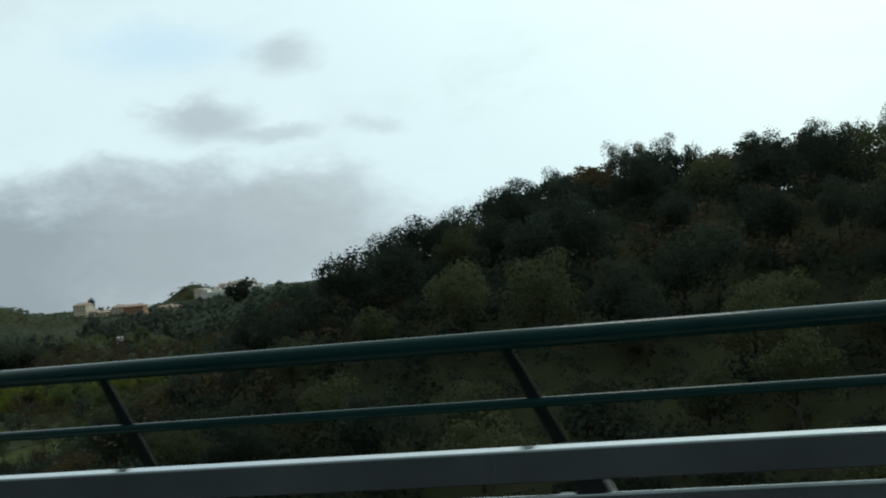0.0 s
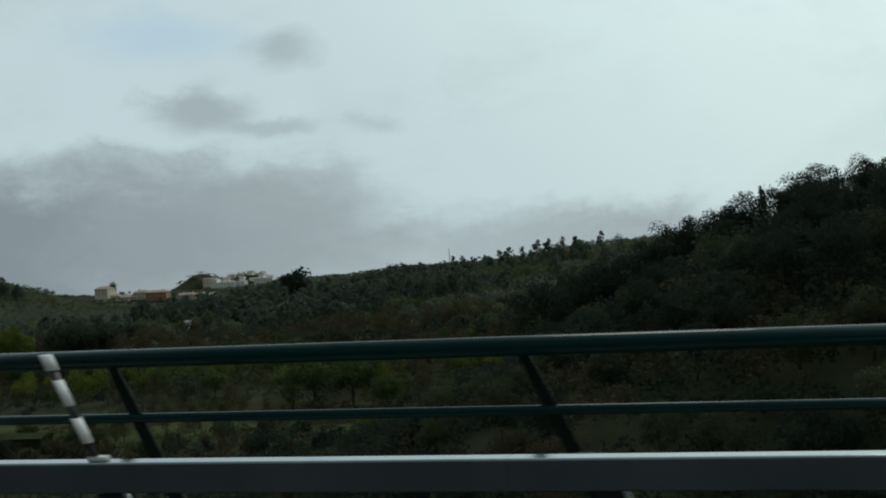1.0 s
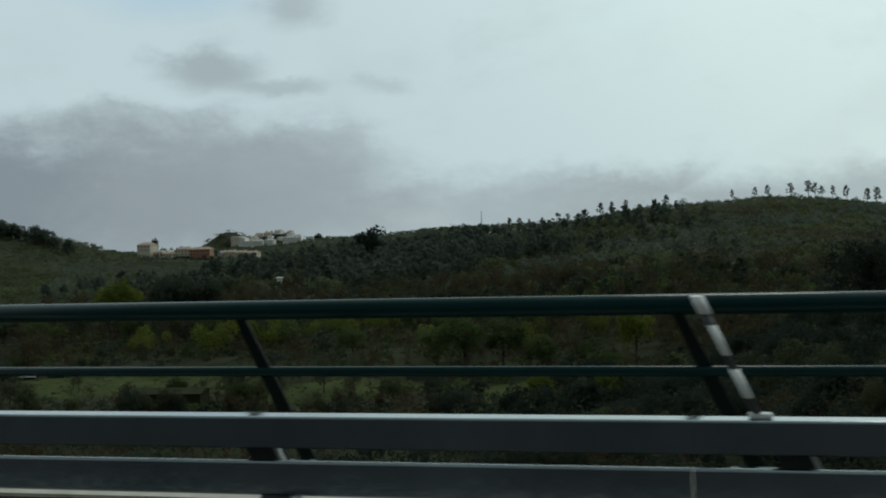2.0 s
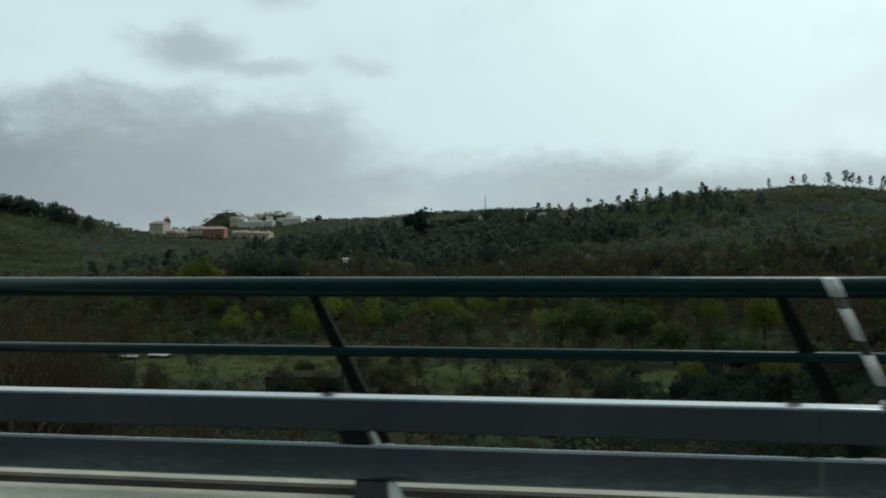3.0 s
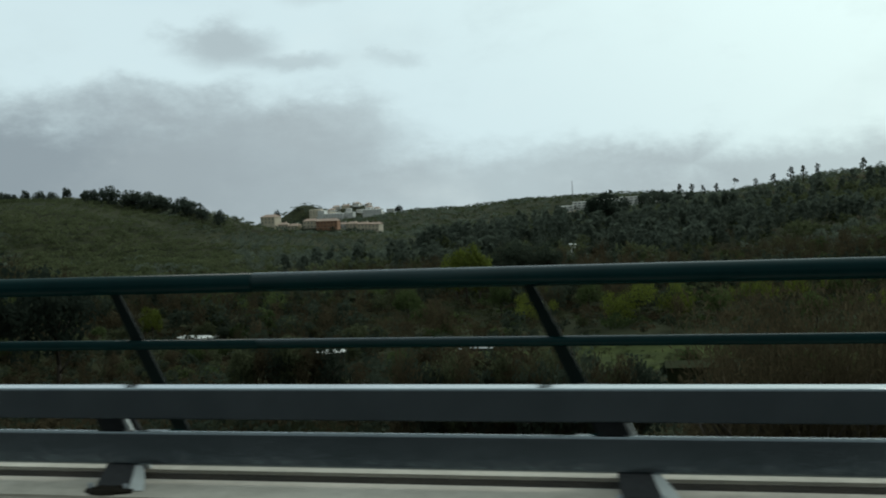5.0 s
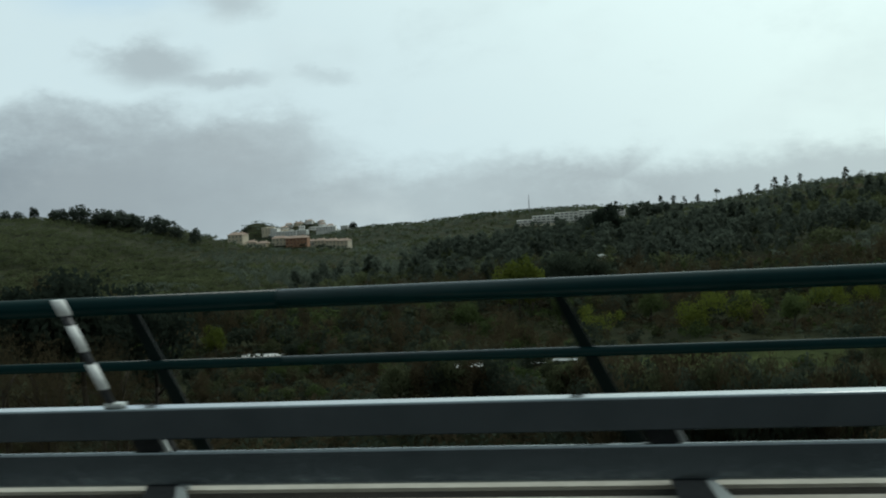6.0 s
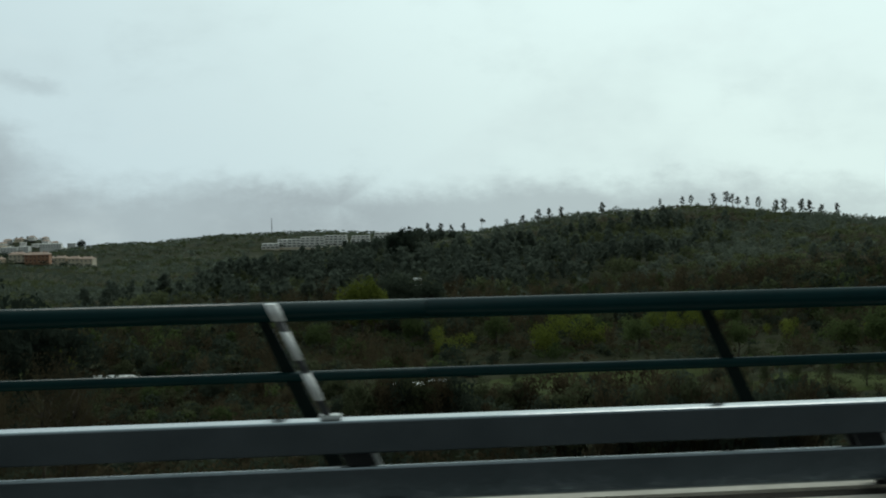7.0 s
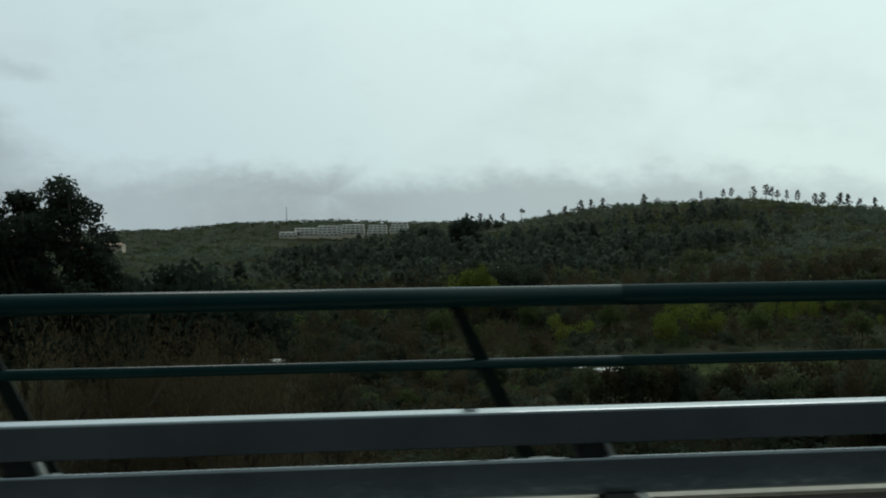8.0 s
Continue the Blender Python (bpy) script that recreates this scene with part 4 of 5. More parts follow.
u = blotch(p[:, 0], p[:, 1], 7, 9) + rng.uniform(-0.25, 0.25, len(p))
forest("meadow_tufts", "uneven tussocks of green meadow grass", "shrub", "mid", sized(p[u > 0.58], 0.5, 1.6), 40, 0.30, 0.45, 2.2, "grass")
forest("meadow_tufts", "dull dry tussocks in the meadow", "shrub", "olive", sized(p[u < 0.36], 0.5, 1.6), 40, 0.30, 0.6, 2.0, "grass")
# dark bushes between the viaduct and the meadow
for k in range(34):
    if k < 22:
        x, y = -230 + 2.3 * k, 150 + float(rng.uniform(-6, 6))
        h = float(rng.uniform(-23.0, -20.5)) - float(land(x, y))
        if abs(x + 218) < 10:
            y = 143.0
            h = float(rng.uniform(-19.8, -18.8) if x < -216 else rng.uniform(-25.0, -24.2)) - float(land(x, y))
    elif k < 29:
        x, y, h = -207 + 3.0 * (k - 22), 180 + float(rng.uniform(-4, 4)), float(rng.uniform(7.5, 9.0))
    else:
        x, y, h = -160 + 2.4 * (k - 29), 170 + float(rng.uniform(-3, 3)), float(rng.uniform(9.0, 11.0))
    mat = ("deep", "olive", "brown")[k % 3]
    plant("round", mat, x + float(rng.uniform(-1, 1)), y, h=h, wide=0.75, detail="near", sink=0.12, label={"deep": "dark evergreen", "olive": "dull green tree", "brown": "brown leafless tree"}[mat] + " in the thicket below the viaduct", group="thicket trees")
for k in range(9):
    x, y = -198 + 2.9 * k + float(rng.uniform(-1, 1)), 150 + float(rng.uniform(-5, 5))
    plant("round" if k % 3 == 1 else "bare", ("brown", "deep", "brown")[k % 3], x, y, h=float(rng.uniform(11.0, 13.0)), wide=0.8, detail="near", sink=0.08, label="brown leafless tree in the thicket below the viaduct" if k % 3 != 1 else "dark evergreen in the thicket below the viaduct", group="thicket trees")
for k in range(18):
    x, y = -199 + 1.6 * k + float(rng.uniform(-0.7, 0.7)), 128 + float(rng.uniform(-4, 4))
    mat = ("brown", "deep", "brown", "olive")[k % 4]
    plant("bare" if mat == "brown" else "round", mat, x, y, top=float(rng.uniform(-21.8, -20.2)), wide=0.55, detail="near", sink=0.06, label={"deep": "dark evergreen", "olive": "dull green tree", "brown": "brown leafless tree"}[mat] + " in the thicket below the viaduct", group="thicket trees")
# a stand of tall leafless poplars close to the bridge
for k in range(20):
    x, y = -162.5 + 0.85 * k + float(rng.uniform(-0.8, 0.8)), 81 + float(rng.uniform(-6, 6))
    plant("bare", "brown", x, y, top=float(rng.uniform(-10.5, -8.4)), wide=0.7, detail="fine", label="tall leafless brown poplar close to the bridge", group="poplars")

for x, y, top, mat in ((-214.5, 347, -24.4, "olive"), (-210.2, 345, -25.9, "dusty"), (-207.2, 346, -25.8, "deep"), (-203.8, 346, -26.1, "dusty"), (-199.6, 346, -25.0, "deep"), (-217.5, 349, -23.4, "deep"), (-195, 347, -25.0, "brown"),
                       (-220.5, 346, -24.0, "deep"), (-212.5, 372, -22.6, "deep"), (-203, 374, -22.2, "olive"), (-208, 372, -23.0, "dusty")):
    plant("round", mat, x, y, top=top, wide=0.85, label="bushy tree in front of the farmhouse", group="farm trees")

# near hill: mixed evergreen wood
HILL_X = [-60, -46, -41, -37, -33, -31, -27, -24, -20, -17, -14, -11, -7.5, -6, -1.7, 1.1, 3.4, 8.5, 18, 22, 60]
HILL_TOP = [-9, -4.0, -2.4, -1.4, 0.6, 1.5, 2.8, 3.5, 4.8, 5.6, 5.9, 6.5, 7.2, 8.3, 8.6, 7.8, 7.0, 8.4, 8.2, 9.4, 10.0]


def hill_top(x, y):
    """Height over the lens that the wood on the near hill reaches."""
    return np.interp(x, HILL_X, HILL_TOP) * y / 120.0


p = scatter(-96, 62, 38, 136, 3.6, lambda x, y: (x > -12 - 0.72 * y) & (x < 12 + 0.30 * y))
u = rng.uniform(0, 1, len(p))
b = blotch(p[:, 0], p[:, 1], 14, 8)
v = 0.5 * b + 0.5 * u
# the slope's shade is put into the undergrowth with near-black leaf colour
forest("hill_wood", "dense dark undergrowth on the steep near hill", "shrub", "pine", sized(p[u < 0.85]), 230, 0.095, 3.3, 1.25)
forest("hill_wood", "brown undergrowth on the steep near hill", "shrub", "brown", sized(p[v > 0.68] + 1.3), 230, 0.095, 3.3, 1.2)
forest("hill_wood", "undergrowth on the steep near hill, darkened for shade", "shrub", "pine", sized(p[v < 0.46] - 1.3), 230, 0.095, 3.5, 1.2)
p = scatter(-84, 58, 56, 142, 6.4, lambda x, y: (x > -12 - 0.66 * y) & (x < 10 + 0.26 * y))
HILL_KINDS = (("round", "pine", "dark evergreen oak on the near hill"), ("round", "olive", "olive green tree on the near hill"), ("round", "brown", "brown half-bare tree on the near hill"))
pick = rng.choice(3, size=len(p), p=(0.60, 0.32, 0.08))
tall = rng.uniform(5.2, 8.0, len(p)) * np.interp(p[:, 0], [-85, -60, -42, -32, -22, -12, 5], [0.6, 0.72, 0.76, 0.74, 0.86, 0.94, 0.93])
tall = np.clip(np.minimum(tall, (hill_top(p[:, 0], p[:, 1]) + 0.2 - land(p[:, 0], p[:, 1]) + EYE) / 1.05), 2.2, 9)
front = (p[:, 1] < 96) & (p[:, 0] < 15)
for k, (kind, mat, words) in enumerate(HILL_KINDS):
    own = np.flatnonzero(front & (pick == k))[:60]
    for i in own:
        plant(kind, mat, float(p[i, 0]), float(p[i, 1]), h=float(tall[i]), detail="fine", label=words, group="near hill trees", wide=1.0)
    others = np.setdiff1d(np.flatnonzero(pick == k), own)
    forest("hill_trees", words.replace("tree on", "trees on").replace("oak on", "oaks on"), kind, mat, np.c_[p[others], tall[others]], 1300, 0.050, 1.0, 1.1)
plant("pine", "deep", -21.4, 133.1, top=4.6, wide=0.55, detail="airy", label="slim dark pine standing above the near hill", group="near hill trees")
for x, y, wide in ((-6.0, 112, 0.62), (-3.4, 110, 0.70), (-0.9, 112, 0.62), (1.8, 111, 0.5), (8.6, 113, 0.9), (13.5, 113, 0.8), (21.8, 113, 0.8), (17.5, 112, 0.8)):
    plant("round", "deep", x, y, top=float(hill_top(x, y)) + 0.75, wide=wide, detail="crest", label="tall dark evergreen with a domed crown on the near hill", group="near hill trees")

for k in range(13):
    x = -46.0 + 2.75 * k + float(rng.uniform(-0.6, 0.6))
    top = float(hill_top(x, 118)) + float(rng.uniform(0.0, 0.6))
    plant("round", "pine", x, 118 + float(rng.uniform(-2, 2)), top=top, wide=0.95, detail="crest", label="dark evergreen along the crest of the near hill", group="near hill trees")

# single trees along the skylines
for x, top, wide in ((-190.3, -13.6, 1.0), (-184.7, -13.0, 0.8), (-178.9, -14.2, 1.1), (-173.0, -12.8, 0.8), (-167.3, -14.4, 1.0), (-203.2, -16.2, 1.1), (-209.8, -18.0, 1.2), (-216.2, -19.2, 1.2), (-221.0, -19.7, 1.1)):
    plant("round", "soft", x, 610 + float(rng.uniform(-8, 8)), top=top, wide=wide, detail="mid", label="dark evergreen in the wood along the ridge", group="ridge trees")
plant("round", "pine", -202.7, 475.2, top=-8.6, wide=0.9, detail="mid", label="large dark tree standing above the ridge", seed=1)
# skyline pines take the lighter leaf colour, haze painted in
for x, y, top, kind in ((-173, 699, -12.6, "pine"), (-165.3, 690, -13.0, "pine"), (-158.7, 690, -14.0, "pine"), (-150.5, 690, -13.2, "pine"), (-139.5, 681.7, -9.9, "umbrella"),
                        (-129.3, 645, -10.7, "umbrella"), (-119.4, 645, -8.4, "pine"), (-109.6, 645, -4.6, "pine"), (-103.2, 645, -4.2, "pine"), (-95.0, 648, -3.6, "umbrella"),
                        (-71.2, 640, -1.2, "pine"), (-61.6, 645, -3.8, "round"), (-33.9, 645, 0.2, "pine"), (-21.3, 640, 1.3, "pine"), (-14.0, 645, 2.1, "umbrella"), (-2.0, 640, 2.9, "pine"),
                        (8.3, 645, 4.0, "pine"), (12.0, 645, 2.6, "umbrella"), (15.6, 645, 0.6, "pine"), (21.5, 645, 0.6, "umbrella"), (28.9, 645, 0.5, "pine"), (40.0, 645, -1.7, "umbrella"),
                        (45.1, 645, -1.0, "pine"), (56.6, 645, -1.1, "umbrella"), (61.5, 645, -2.0, "pine"), (69.7, 645, -5.0, "umbrella"), (79.4, 645, -4.2, "pine"), (-182, 640, -14.5, "pine"), (-190, 600, -13.5, "round")):
    plant("umbrella" if x == -139.5 else "round" if kind == "round" else "pine", "deep", x, y, top=top + 0.9, wide=0.62 if x == -139.5 else float(rng.uniform(1.05, 1.5)), detail="airy", label="thin dark pine on the bare skyline", group="skyline pines")
for x, y, top, wide in ((-632.8, 660, 2.6, 1.3), (-626, 660, 1.0, 1.5), (-614.9, 660, 3.0, 1.0), (-603.9, 660, 2.0, 1.4), (-596, 662, 1.0, 1.5), (-583.3, 660, 4.2, 0.7), (-570, 662, 1.4, 1.3), (-562, 660, 1.6, 1.5),
                        (-546, 652, 4.0, 1.3), (-536, 660, 0.4, 1.7), (-529, 662, -0.6, 1.6), (-521, 662, -1.4, 1.8), (-515, 666, -3.6, 1.5), (-499, 668, -6.2, 1.9), (-487, 668, -13.5, 1.3), (-471, 660, -16.0, 0.8)):
    plant("round", "soft", x, y, h=1.42 * (top + EYE - float(land(x, y))), sink=0.30, wide=wide if wide < 1 else 0.80 * wide, detail="mid", label="round dark tree on the green hill's crest", group="crest trees")
plant("round", "pine", -578, 1490, top=-39.5, wide=1.0, detail="far", label="dark round tree beside the last white house")
plant("round", "pine", -511, 862, top=-22.5, wide=0.6, detail="far", label="dark tree behind the large cream house")

# rise at the far end of the bridge
for x, y, top, wide in ((-288.0, 105, 2.4, 1.15), (-293.0, 107, 1.9, 1.35), (-291, 101, -1.0, 1.2), (-285.6, 107, -3.2, 1.0), (-296.5, 102, 1.6, 1.3)):
    plant("bigpine", "pine", x, y, top=top, wide=wide, detail="fine", label="tall dark pine beside the end of the bridge", group="bridge end pines")
for x, y, top in ((-286.3, 157, -5.6), (-289.5, 155, -7.5), (-283.6, 160, -8.5), (-277, 170, -11.5)):
    plant("round", "pine", x, y, top=top, wide=0.8, detail="near", label="dark evergreen on the rise beyond the bridge", group="bridge end trees")
for k in range(16):
    x, y = -302 + 2.3 * k + float(rng.uniform(-1, 1)), 86 + float(rng.uniform(-7, 7))
    plant("bare", "brown", x, y, top=float(rng.uniform(-9.8, -8.2)) - 0.25 * max(0.0, x + 280), wide=0.6, detail="fine", label="leafless brown tree on the rise beyond the bridge", group="bridge end bare trees")
for k in range(14):
    x, y = -294 + 2.4 * k + float(rng.uniform(-1, 1)), 128 + float(rng.uniform(-7, 7))
    plant("bare", "brown", x, y, top=float(rng.uniform(-16.0, -14.2)) - 0.15 * max(0.0, x + 280), wide=0.6, detail="fine", label="leafless brown tree on the rise beyond the bridge", group="bridge end bare trees")
p = scatter(-350, -236, 60, 235, 4.6, lambda x, y: (y > 150) | (x < -272))
u = rng.uniform(0, 1, len(p))
forest("slope_scrub", "brown leafless scrub on the rise beyond the bridge", "shrub", "brown", sized(p[u > 0.4]), 84, 0.20, 3.0, 1.1)
forest("slope_scrub", "dark green scrub on the rise beyond the bridge", "shrub", "deep", sized(p[u <= 0.3]), 84, 0.20, 3.2, 1.1)
forest("slope_scrub", "olive scrub on the rise beyond the bridge", "shrub", "olive", sized(p[(u > 0.3) & (u <= 0.4)]), 84, 0.20, 3.0, 1.1)


# ---- buildings ----
def house(x, y, top, w, d, h, turn, wall, roof, label, rows=2, cols=4, flat=False, group="knoll houses"):
    """A house with its walls, roof, windows and door; top: eaves over the lens."""
    z1 = top + EYE
    z0 = min(z1 - h, float(land(x, y)) + 0.0)
    ob = thing("house", label, "house", group, at=(x, y, z0))
    ob.rotation_euler = (0, 0, radians(turn))
    hh = z1 - z0
    part("wall", box_bm(-w / 2, w / 2, -d / 2, d / 2, 0, hh), wall, ob)
    if flat:
        part("roof", box_bm(-w / 2 - 0.3, w / 2 + 0.3, -d / 2 - 0.3, d / 2 + 0.3, hh, hh + 0.35), wall, ob)
    else:
        bm = bmesh.new()
        e, r = 0.5, 0.20 * d
        a = [bm.verts.new(c) for c in ((-w / 2 - e, -d / 2 - e, hh), (w / 2 + e, -d / 2 - e, hh), (w / 2 + e, d / 2 + e, hh), (-w / 2 - e, d / 2 + e, hh), (-w / 2 + d * 0.25, 0, hh + r), (w / 2 - d * 0.25, 0, hh + r))]
        for f in ((0, 1, 5, 4), (2, 3, 4, 5), (1, 2, 5), (3, 0, 4), (3, 2, 1, 0)):
            bm.faces.new([a[i] for i in f])
        roof_ob = part("roof", bm, roof, ob)
        part("chimney", box_bm(w * 0.22, w * 0.22 + 0.7, 0.4, 1.1, hh, hh + r + 0.6), wall, roof_ob)
    for i in range(rows):
        for k in range(cols):
            cx = -w / 2 + (k + 0.5) * w / cols
            zc = hh - 1.6 - 2.9 * i
            if zc < 0.5:
                continue
            win = part("window", box_bm(cx - 0.45, cx + 0.45, -d / 2 - 0.03, -d / 2 + 0.1, zc - 0.55, zc + 0.55), GLASS, ob)
            part("sill", box_bm(cx - 0.55, cx + 0.55, -d / 2 - 0.12, -d / 2 + 0.05, zc - 0.68, zc - 0.57), WALL, win)
    return ob


H = "house on the knoll across the valley"
house(-512.5, 850, -28.8, 14, 10, 8, -12, WALL_CREAM, TILE, "large cream rendered " + H, 2, 4)
house(-499.5, 846, -35.4, 8, 8, 5, 10, WALL_CREAM, TILE, "low pale cream " + H, 1, 3)
house(-489.5, 845, -36.6, 9, 8, 5, -8, WALL_CREAM, TILE, "low cream " + H + " below the slope", 1, 3)
house(-475, 846, -33.2, 12, 9, 6, 6, WALL_CREAM, TILE, "cream " + H + " with red tiles", 2, 4)
house(-459.5, 844, -33.6, 18, 9, 6, 2, WALL_PINK, TILE, "long terracotta coloured " + H, 2, 6)
house(-465, 900, -39.3, 8, 8, 5, 10, WALL, TILE, "white gabled " + H, 1, 2)
house(-455.5, 898, -38.9, 10, 8, 6, -12, WALL_CREAM, TILE, "cream terraced " + H, 2, 3)
house(-444.5, 896, -39.4, 10, 8, 6, -12, WALL_CREAM, TILE, "cream terraced " + H, 2, 3)
house(-434, 894, -39.8, 11, 8, 9, -12, WALL_CREAM, TILE, "tall cream terraced " + H, 2, 3)
house(-449, 930, -49.5, 8, 8, 5, 20, WALL, TILE, "white gabled house below the tiled houses", 1, 2)
H = "house in the white village on the ridge"
U = "white village houses"
house(-707, 1500, -43.0, 18, 12, 12, 10, WALL_CREAM, WALL, "pale grey-cream " + H, 3, 4, flat=True, group=U)
house(-693, 1490, -44.6, 11, 12, 10, -6, WALL, WALL, "bright white " + H, 3, 3, flat=True, group=U)
house(-685, 1530, -40.5, 11, 10, 7, 14, WALL, TILE, "white tiled " + H, 2, 3, group=U)
house(-671, 1535, -39.6, 12, 10, 7, -10, WALL_CREAM, TILE, "cream tiled " + H, 2, 3, group=U)
house(-655, 1538, -39.2, 14, 10, 7, 8, WALL, TILE, "white tiled " + H, 2, 4, group=U)
house(-674, 1482, -49.2, 30, 10, 6, 3, WALL, WALL, "long bright white flat-roofed " + H, 2, 7, flat=True, group=U)
house(-651, 1488, -48.4, 14, 10, 6, -8, WALL, WALL, "low white flat-roofed " + H, 2, 4, flat=True, group=U)
house(-618, 1494, -45.6, 28, 11, 9, 4, WALL, WALL, "long white modern " + H, 2, 8, flat=True, group=U)
house(-590, 1490, -45.4, 10, 10, 11, 6, WALL, WALL, "white flat-roofed cube " + H, 3, 3, flat=True, group=U)
vr = random.Random(11)
for k in range(18):
    x, y = -712 + 6.2 * k + vr.uniform(-3, 3), 1505 + vr.uniform(-12, 34)
    wall, words = vr.choice(((WALL, "white"), (WALL, "white"), (WALL_CREAM, "cream")))
    eaves = float(land(x, y)) - EYE + vr.uniform(3.0, 6.0)
    house(x, y, eaves, vr.uniform(7, 12), 9, 5, vr.uniform(-25, 25), wall, TILE, "small " + words + " " + H, 1, 3, flat=vr.random() < 0.4, group=U)
house(-434, 1115, -59.0, 22, 9, 4, 8, WALL, TILE, "low white house among trees in the side valley", 1, 5)
house(-420, 1100, -71.5, 9, 8, 5, -15, WALL, SHEET, "small white house deep in the side valley", 1, 2)
house(-204.6, 362, -25.6, 1.6, 4, 5, 12, WALL, WALL, "small white flat-roofed farmhouse half hidden on the wooded slope", 2, 1, flat=True)


def apartment_block(x, y, top, w, storeys, turn):
    z1 = top + EYE
    ob = thing("apartment_block", "white terraced apartment block below the far ridge", "apartment block", "far apartments", at=(x, y, z1 - storeys * 3.0 - 4))
    ob.rotation_euler = (0, 0, radians(turn))
    base = 4.0
    part("plinth", box_bm(-w / 2, w / 2, -5, 7, 0, base), WALL_CREAM, ob)
    for s in range(storeys):
        zb = base + 3.0 * s
        back = 1.6 * s
        part("storey", box_bm(-w / 2 + 0.7 * s, w / 2 - 0.3 * s, -4 + back, 7, zb, zb + 2.75), WALL, ob)
        part("balcony", box_bm(-w / 2 + 0.7 * s - 0.4, w / 2 - 0.3 * s + 0.4, -5.4 + back, 7.2, zb + 2.75, zb + 3.0), WALL, ob)
        x0, x1 = -w / 2 + 0.7 * s, w / 2 - 0.3 * s
        k = max(3, int((x1 - x0) / 5))
        for i in range(k):
            cx, half = x0 + (i + 0.5) * (x1 - x0) / k, 0.5 * (x1 - x0) / k - (1.1 if i % 2 else 0.8)
            part("window", box_bm(cx - half, cx + half, -4.08 + back, -3.9 + back, zb + 1.0, zb + 2.0), GLASS, ob)
        part("stair_wall", box_bm(x1 - 1.2, x1 - 0.6, -5.2 + back, -4.0 + back, zb, zb + 3.6), WALL, ob)
    return ob


for x, y, top, w, st, t in ((-309, 1238, -42.6, 20, 2, 5), (-288, 1245, -38.6, 28, 3, 5), (-262, 1250, -36.4, 30, 4, 0), (-235, 1255, -35.2, 28, 4, -4), (-206, 1262, -36.4, 24, 4, -4), (-180, 1265, -33.2, 22, 4, -6)):
    apartment_block(x, y, top, w, st, t)


def shed(x, y, w, d, h, turn, wall, roof, label):
    z = float(land(x, y))
    ob = thing("shed", label, "shed", "valley sheds", at=(x, y, z))
    ob.rotation_euler = (0, 0, radians(turn))
    part("wall", box_bm(-w / 2, w / 2, -d / 2, d / 2, -0.5, h), wall, ob)
    bm = bmesh.new()
    a = [bm.verts.new(c) for c in ((-w / 2 - 0.3, -d / 2 - 0.4, h), (w / 2 + 0.3, -d / 2 - 0.4, h), (w / 2 + 0.3, d / 2 + 0.4, h), (-w / 2 - 0.3, d / 2 + 0.4, h), (-w / 2 - 0.3, 0, h + d * 0.16), (w / 2 + 0.3, 0, h + d * 0.16))]
    for f in ((0, 1, 5, 4), (2, 3, 4, 5), (1, 2, 5), (3, 0, 4), (3, 2, 1, 0)):
        bm.faces.new([a[i] for i in f])
    part("roof", bm, roof, ob)
    part("door", box_bm(-0.8, 0.8, -d / 2 - 0.05, -d / 2 + 0.1, 0, min(2.1, h - 0.2)), GLASS, ob)
    return ob


for x, y, w, t in ((-217, 227, 4.2, 4), (-210.5, 229, 4.6, -6), (-202.3, 238, 3.6, 3)):
    shed(x, y, w, 1.8, 0.7, t, BARK, SHEET, "small low white-roofed shed at the meadow's edge")
shed(-221, 160, 3.8, 2.2, 3.2, 10, BARK, WALL, "dark shed with a pale roof hidden among bare trees")
shed(-278, 229, 9, 3, 1.4, -6, SHEET, WALL, "long pale shed in the valley")
shed(-163, 192.5, 14, 5, 3.2, 4, SCRUB, SCRUB, "long dark ruined stone hut at the meadow's edge")


def mast():
    x, y = -316.1, 1386.3
    z0, z1 = float(land(x, y)), EYE - 15.0
    ob = thing("radio_mast", "thin grey steel lattice mast on the far ridge", "mast", at=(x, y, z0))
    h = z1 - z0
    for k in range(3):
        a = 2.094 * k
        part("leg", tube_bm((0.9 * math.cos(a), 0.9 * math.sin(a), 0), (0.25 * math.cos(a), 0.25 * math.sin(a), h), 0.22, 0.16, seg=6), STEEL, ob)
    for j in range(8):
        r = 0.9 - 0.65 * j / 8
        bm = bmesh.new()
        for k in range(3):
            a, b = 2.094 * k, 2.094 * (k + 1)
            tube_bm((r * math.cos(a), r * math.sin(a), h * j / 8), (r * math.cos(b), r * math.sin(b), h * (j + 0.8) / 8), 0.08, seg=5, bm=bm)
        part("brace", bm, STEEL, ob)


mast()


# ---- signs on the bridge ----
def text_mesh(words, size, mat):
    cu = bpy.data.curves.new("lettering", "FONT")
    cu.body, cu.size, cu.align_x, cu.align_y, cu.extrude = words, size, "CENTER", "CENTER", 0.001
    tmp = new("lettering", cu)
    bpy.context.view_layer.update()
    me = bpy.data.meshes.new_from_object(tmp.evaluated_get(bpy.context.evaluated_depsgraph_get()))
    bpy.data.objects.remove(tmp)
    me.materials.clear()
    me.materials.append(mat)
    return me


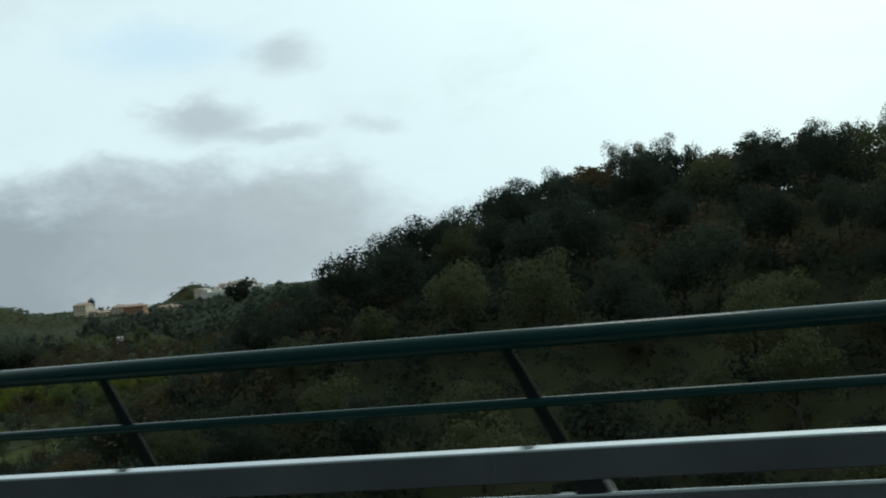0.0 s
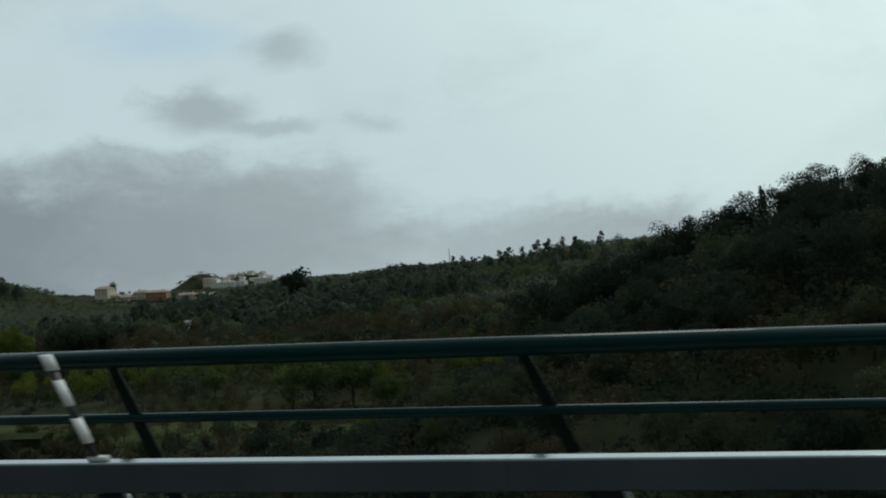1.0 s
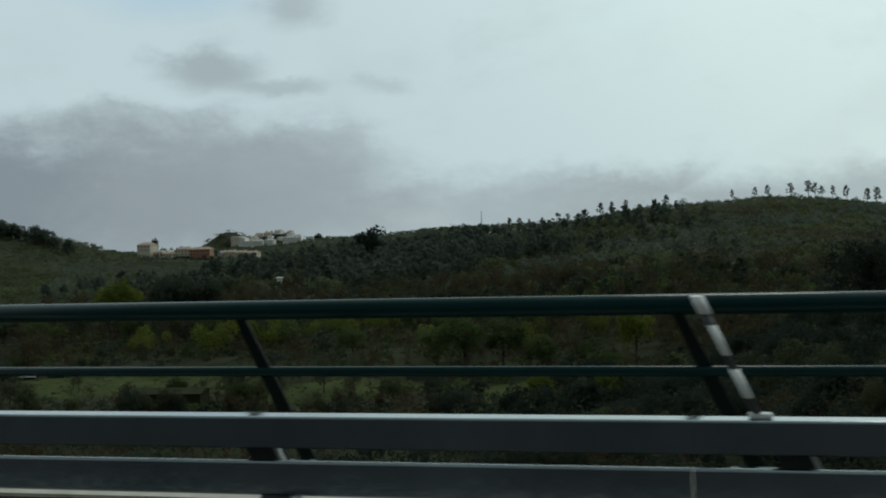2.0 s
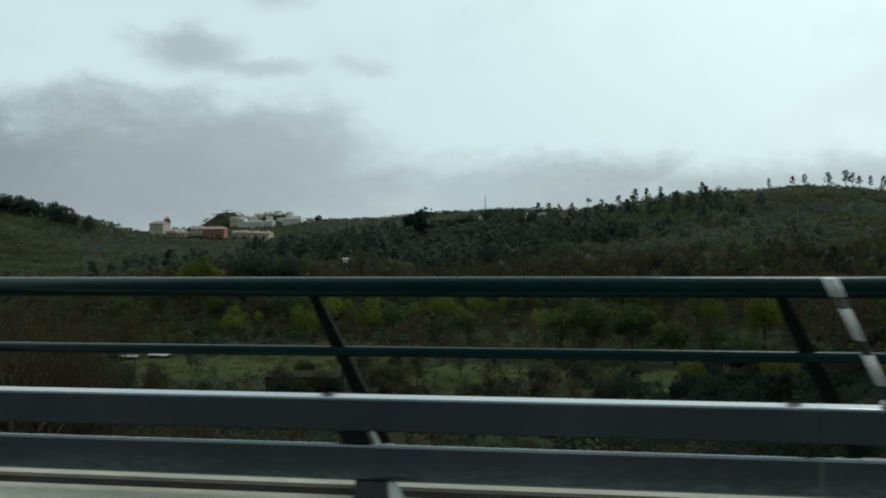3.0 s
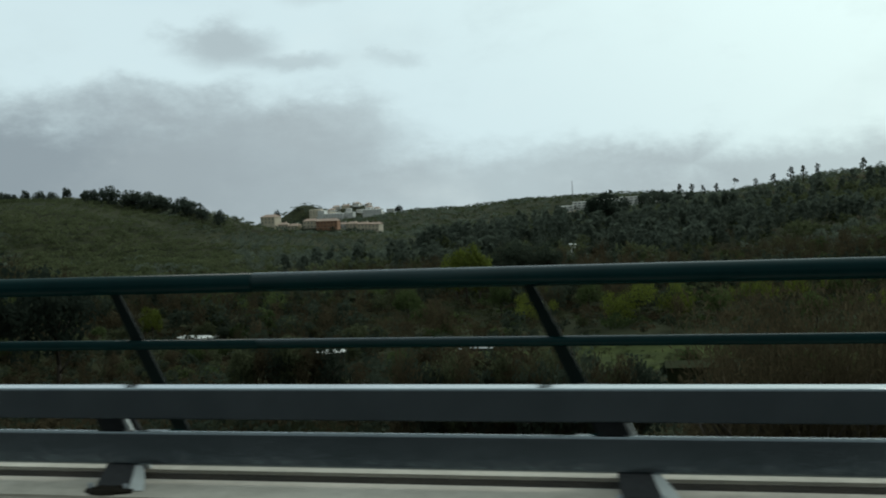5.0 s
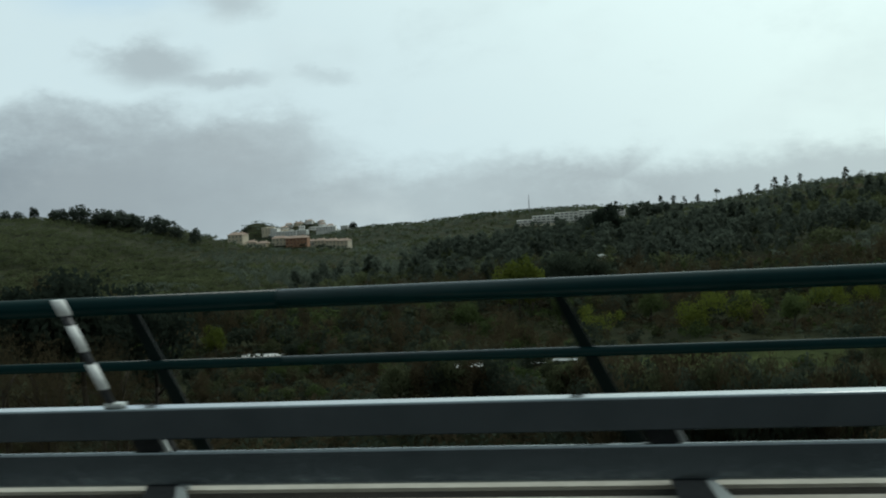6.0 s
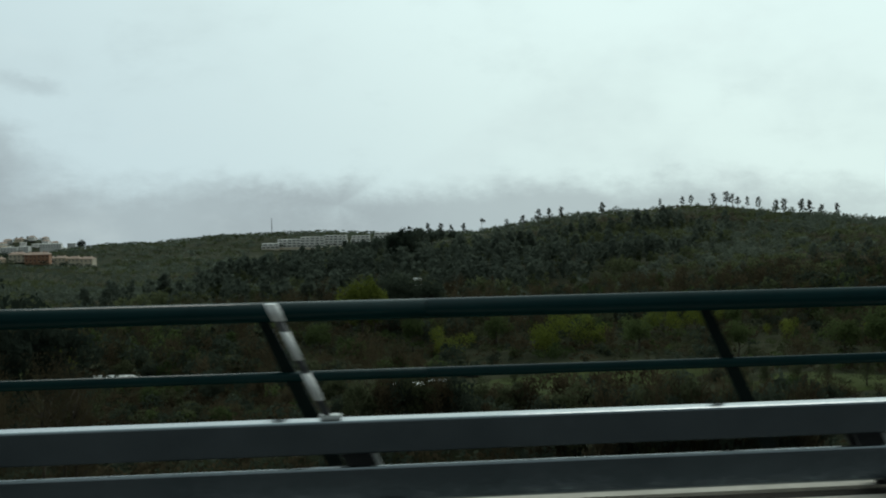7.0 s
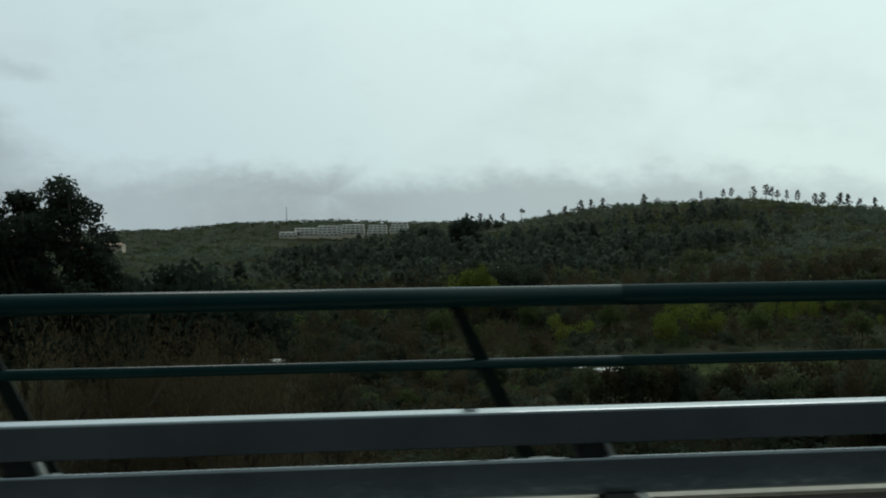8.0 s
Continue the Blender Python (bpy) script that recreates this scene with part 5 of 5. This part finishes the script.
def distance_sign():
    y, zb, zm, zt = 4.55, EYE - 0.015, EYE + 0.300, EYE + 0.592
    ob = thing("distance_sign", "white distance board with dark border on a grey post", "road sign", at=(-57.278, y, 0))

    def board(name, z0, z1, x0, x1, y0, y1, mat, label="", bevel=0.0):
        c = [(x - LEAN * (z - zb), z) for x, z in ((x0, z0), (x1, z0), (x1, z1), (x0, z1))]
        return part(name, slab(c, y0, y1, bevel), mat, ob, label)

    board("board", zb, zt, -0.170, 0.166, 0.0, 0.02, PAINT_BLACK, "dark edge of the board", 0.03)
    board("upper_field", zm + 0.008, zt - 0.014, -0.150, 0.154, -0.004, 0.0, SIGN_GREY, "white upper field", 0.02)
    board("lower_field", zb + 0.004, zm - 0.010, -0.156, 0.166, -0.004, 0.0, SIGN_GREY, "white lower field", 0.02)
    for words, size, zc, dx in (("IC9", 0.125, (zm + zt) / 2, 0.0), ("64", 0.185, (zm + zb) / 2 - 0.005, 0.01)):
        me = text_mesh(words, size, PAINT_BLACK)
        for v in me.vertices:
            x, h, d = v.co
            v.co = (dx + 0.82 * x - LEAN * (zc + h - zb), -0.0065 - d, zc + h)
        part("lettering", me, None, ob, "dark condensed letters")
    part("pole", sheared(tube_bm((-0.03, 0.045, KERB_Z + 0.02), (-0.03, 0.045, zt - 0.06), 0.024, seg=12), zb, 0.40), DULL_STEEL, ob, "dull grey tubular pole")
    part("foot", sheared(box_bm(-0.09, 0.03, -0.10, 0.0, KERB_Z + 0.006, KERB_Z + 0.05, 0.005), zb, 0.40), DULL_STEEL, ob)


distance_sign()


def hectometre_plate(x, digit, label):
    """Folded distance plate on a leaning pole: a dark face and a white one with its figure."""
    y, zt, zb = 4.50, EYE - 0.580, EYE - 0.753
    ob = thing("distance_plate", label, "road sign", "hectometre plates", at=(x, y, 0))
    part("front_face", slab([(-0.102, zb), (0.163, zb), (0.073, zt - 0.004), (-0.102, zt - 0.004)], 0.0, 0.012), SIGN_GREY, ob, "white face")
    # shaded side of the fold, its shade painted on as black
    part("side_face", slab([(-0.186, zb), (-0.104, zb), (-0.104, zt - 0.004), (-0.235, zt - 0.004)], 0.008, 0.03), PAINT_BLACK, ob, "face painted black for its shade")
    part("top_rim", box_bm(-0.270, 0.075, -0.008, 0.03, zt, zt + 0.006, 0.002), PAINT_WHITE, ob, "thin white rim")
    me = text_mesh(digit, 0.155, PAINT_BLUE)
    for v in me.vertices:
        px, h, d = v.co
        v.co = (0.052 + 0.95 * px - LEAN * h, -0.003 - d, (zt + zb) / 2 + 0.006 + h)
    part("figure", me, None, ob, "dark blue figure")
    for x0, x1 in ((-0.058, -0.030), (-0.024, -0.002)):
        part("mark", slab([(x0, zb + 0.040), (x1, zb + 0.034), (x1 - 0.024, zb + 0.082), (x0 - 0.024, zb + 0.088)], -0.003, 0.0), PAINT_BLUE, ob, "small blue mark")
    part("cap", box_bm(-0.146, -0.06, 0.03, 0.10, zt + 0.007, zt + 0.032, 0.008), PAINT_WHITE, ob, "small white cap")
    part("pole", sheared(tube_bm((0.02, 0.05, KERB_Z + 0.02), (0.02, 0.05, zb), 0.030, seg=10), zb), DULL_STEEL, ob, "dull grey pole")
    part("foot", sheared(box_bm(-0.05, 0.09, -0.02, 0.06, KERB_Z + 0.006, KERB_Z + 0.03, 0.005), zb), DULL_STEEL, ob)


hectometre_plate(-155.06, "1", "white distance plate marked 1 on a leaning pole")
hectometre_plate(-251.10, "2", "white distance plate marked 2 on a leaning pole")
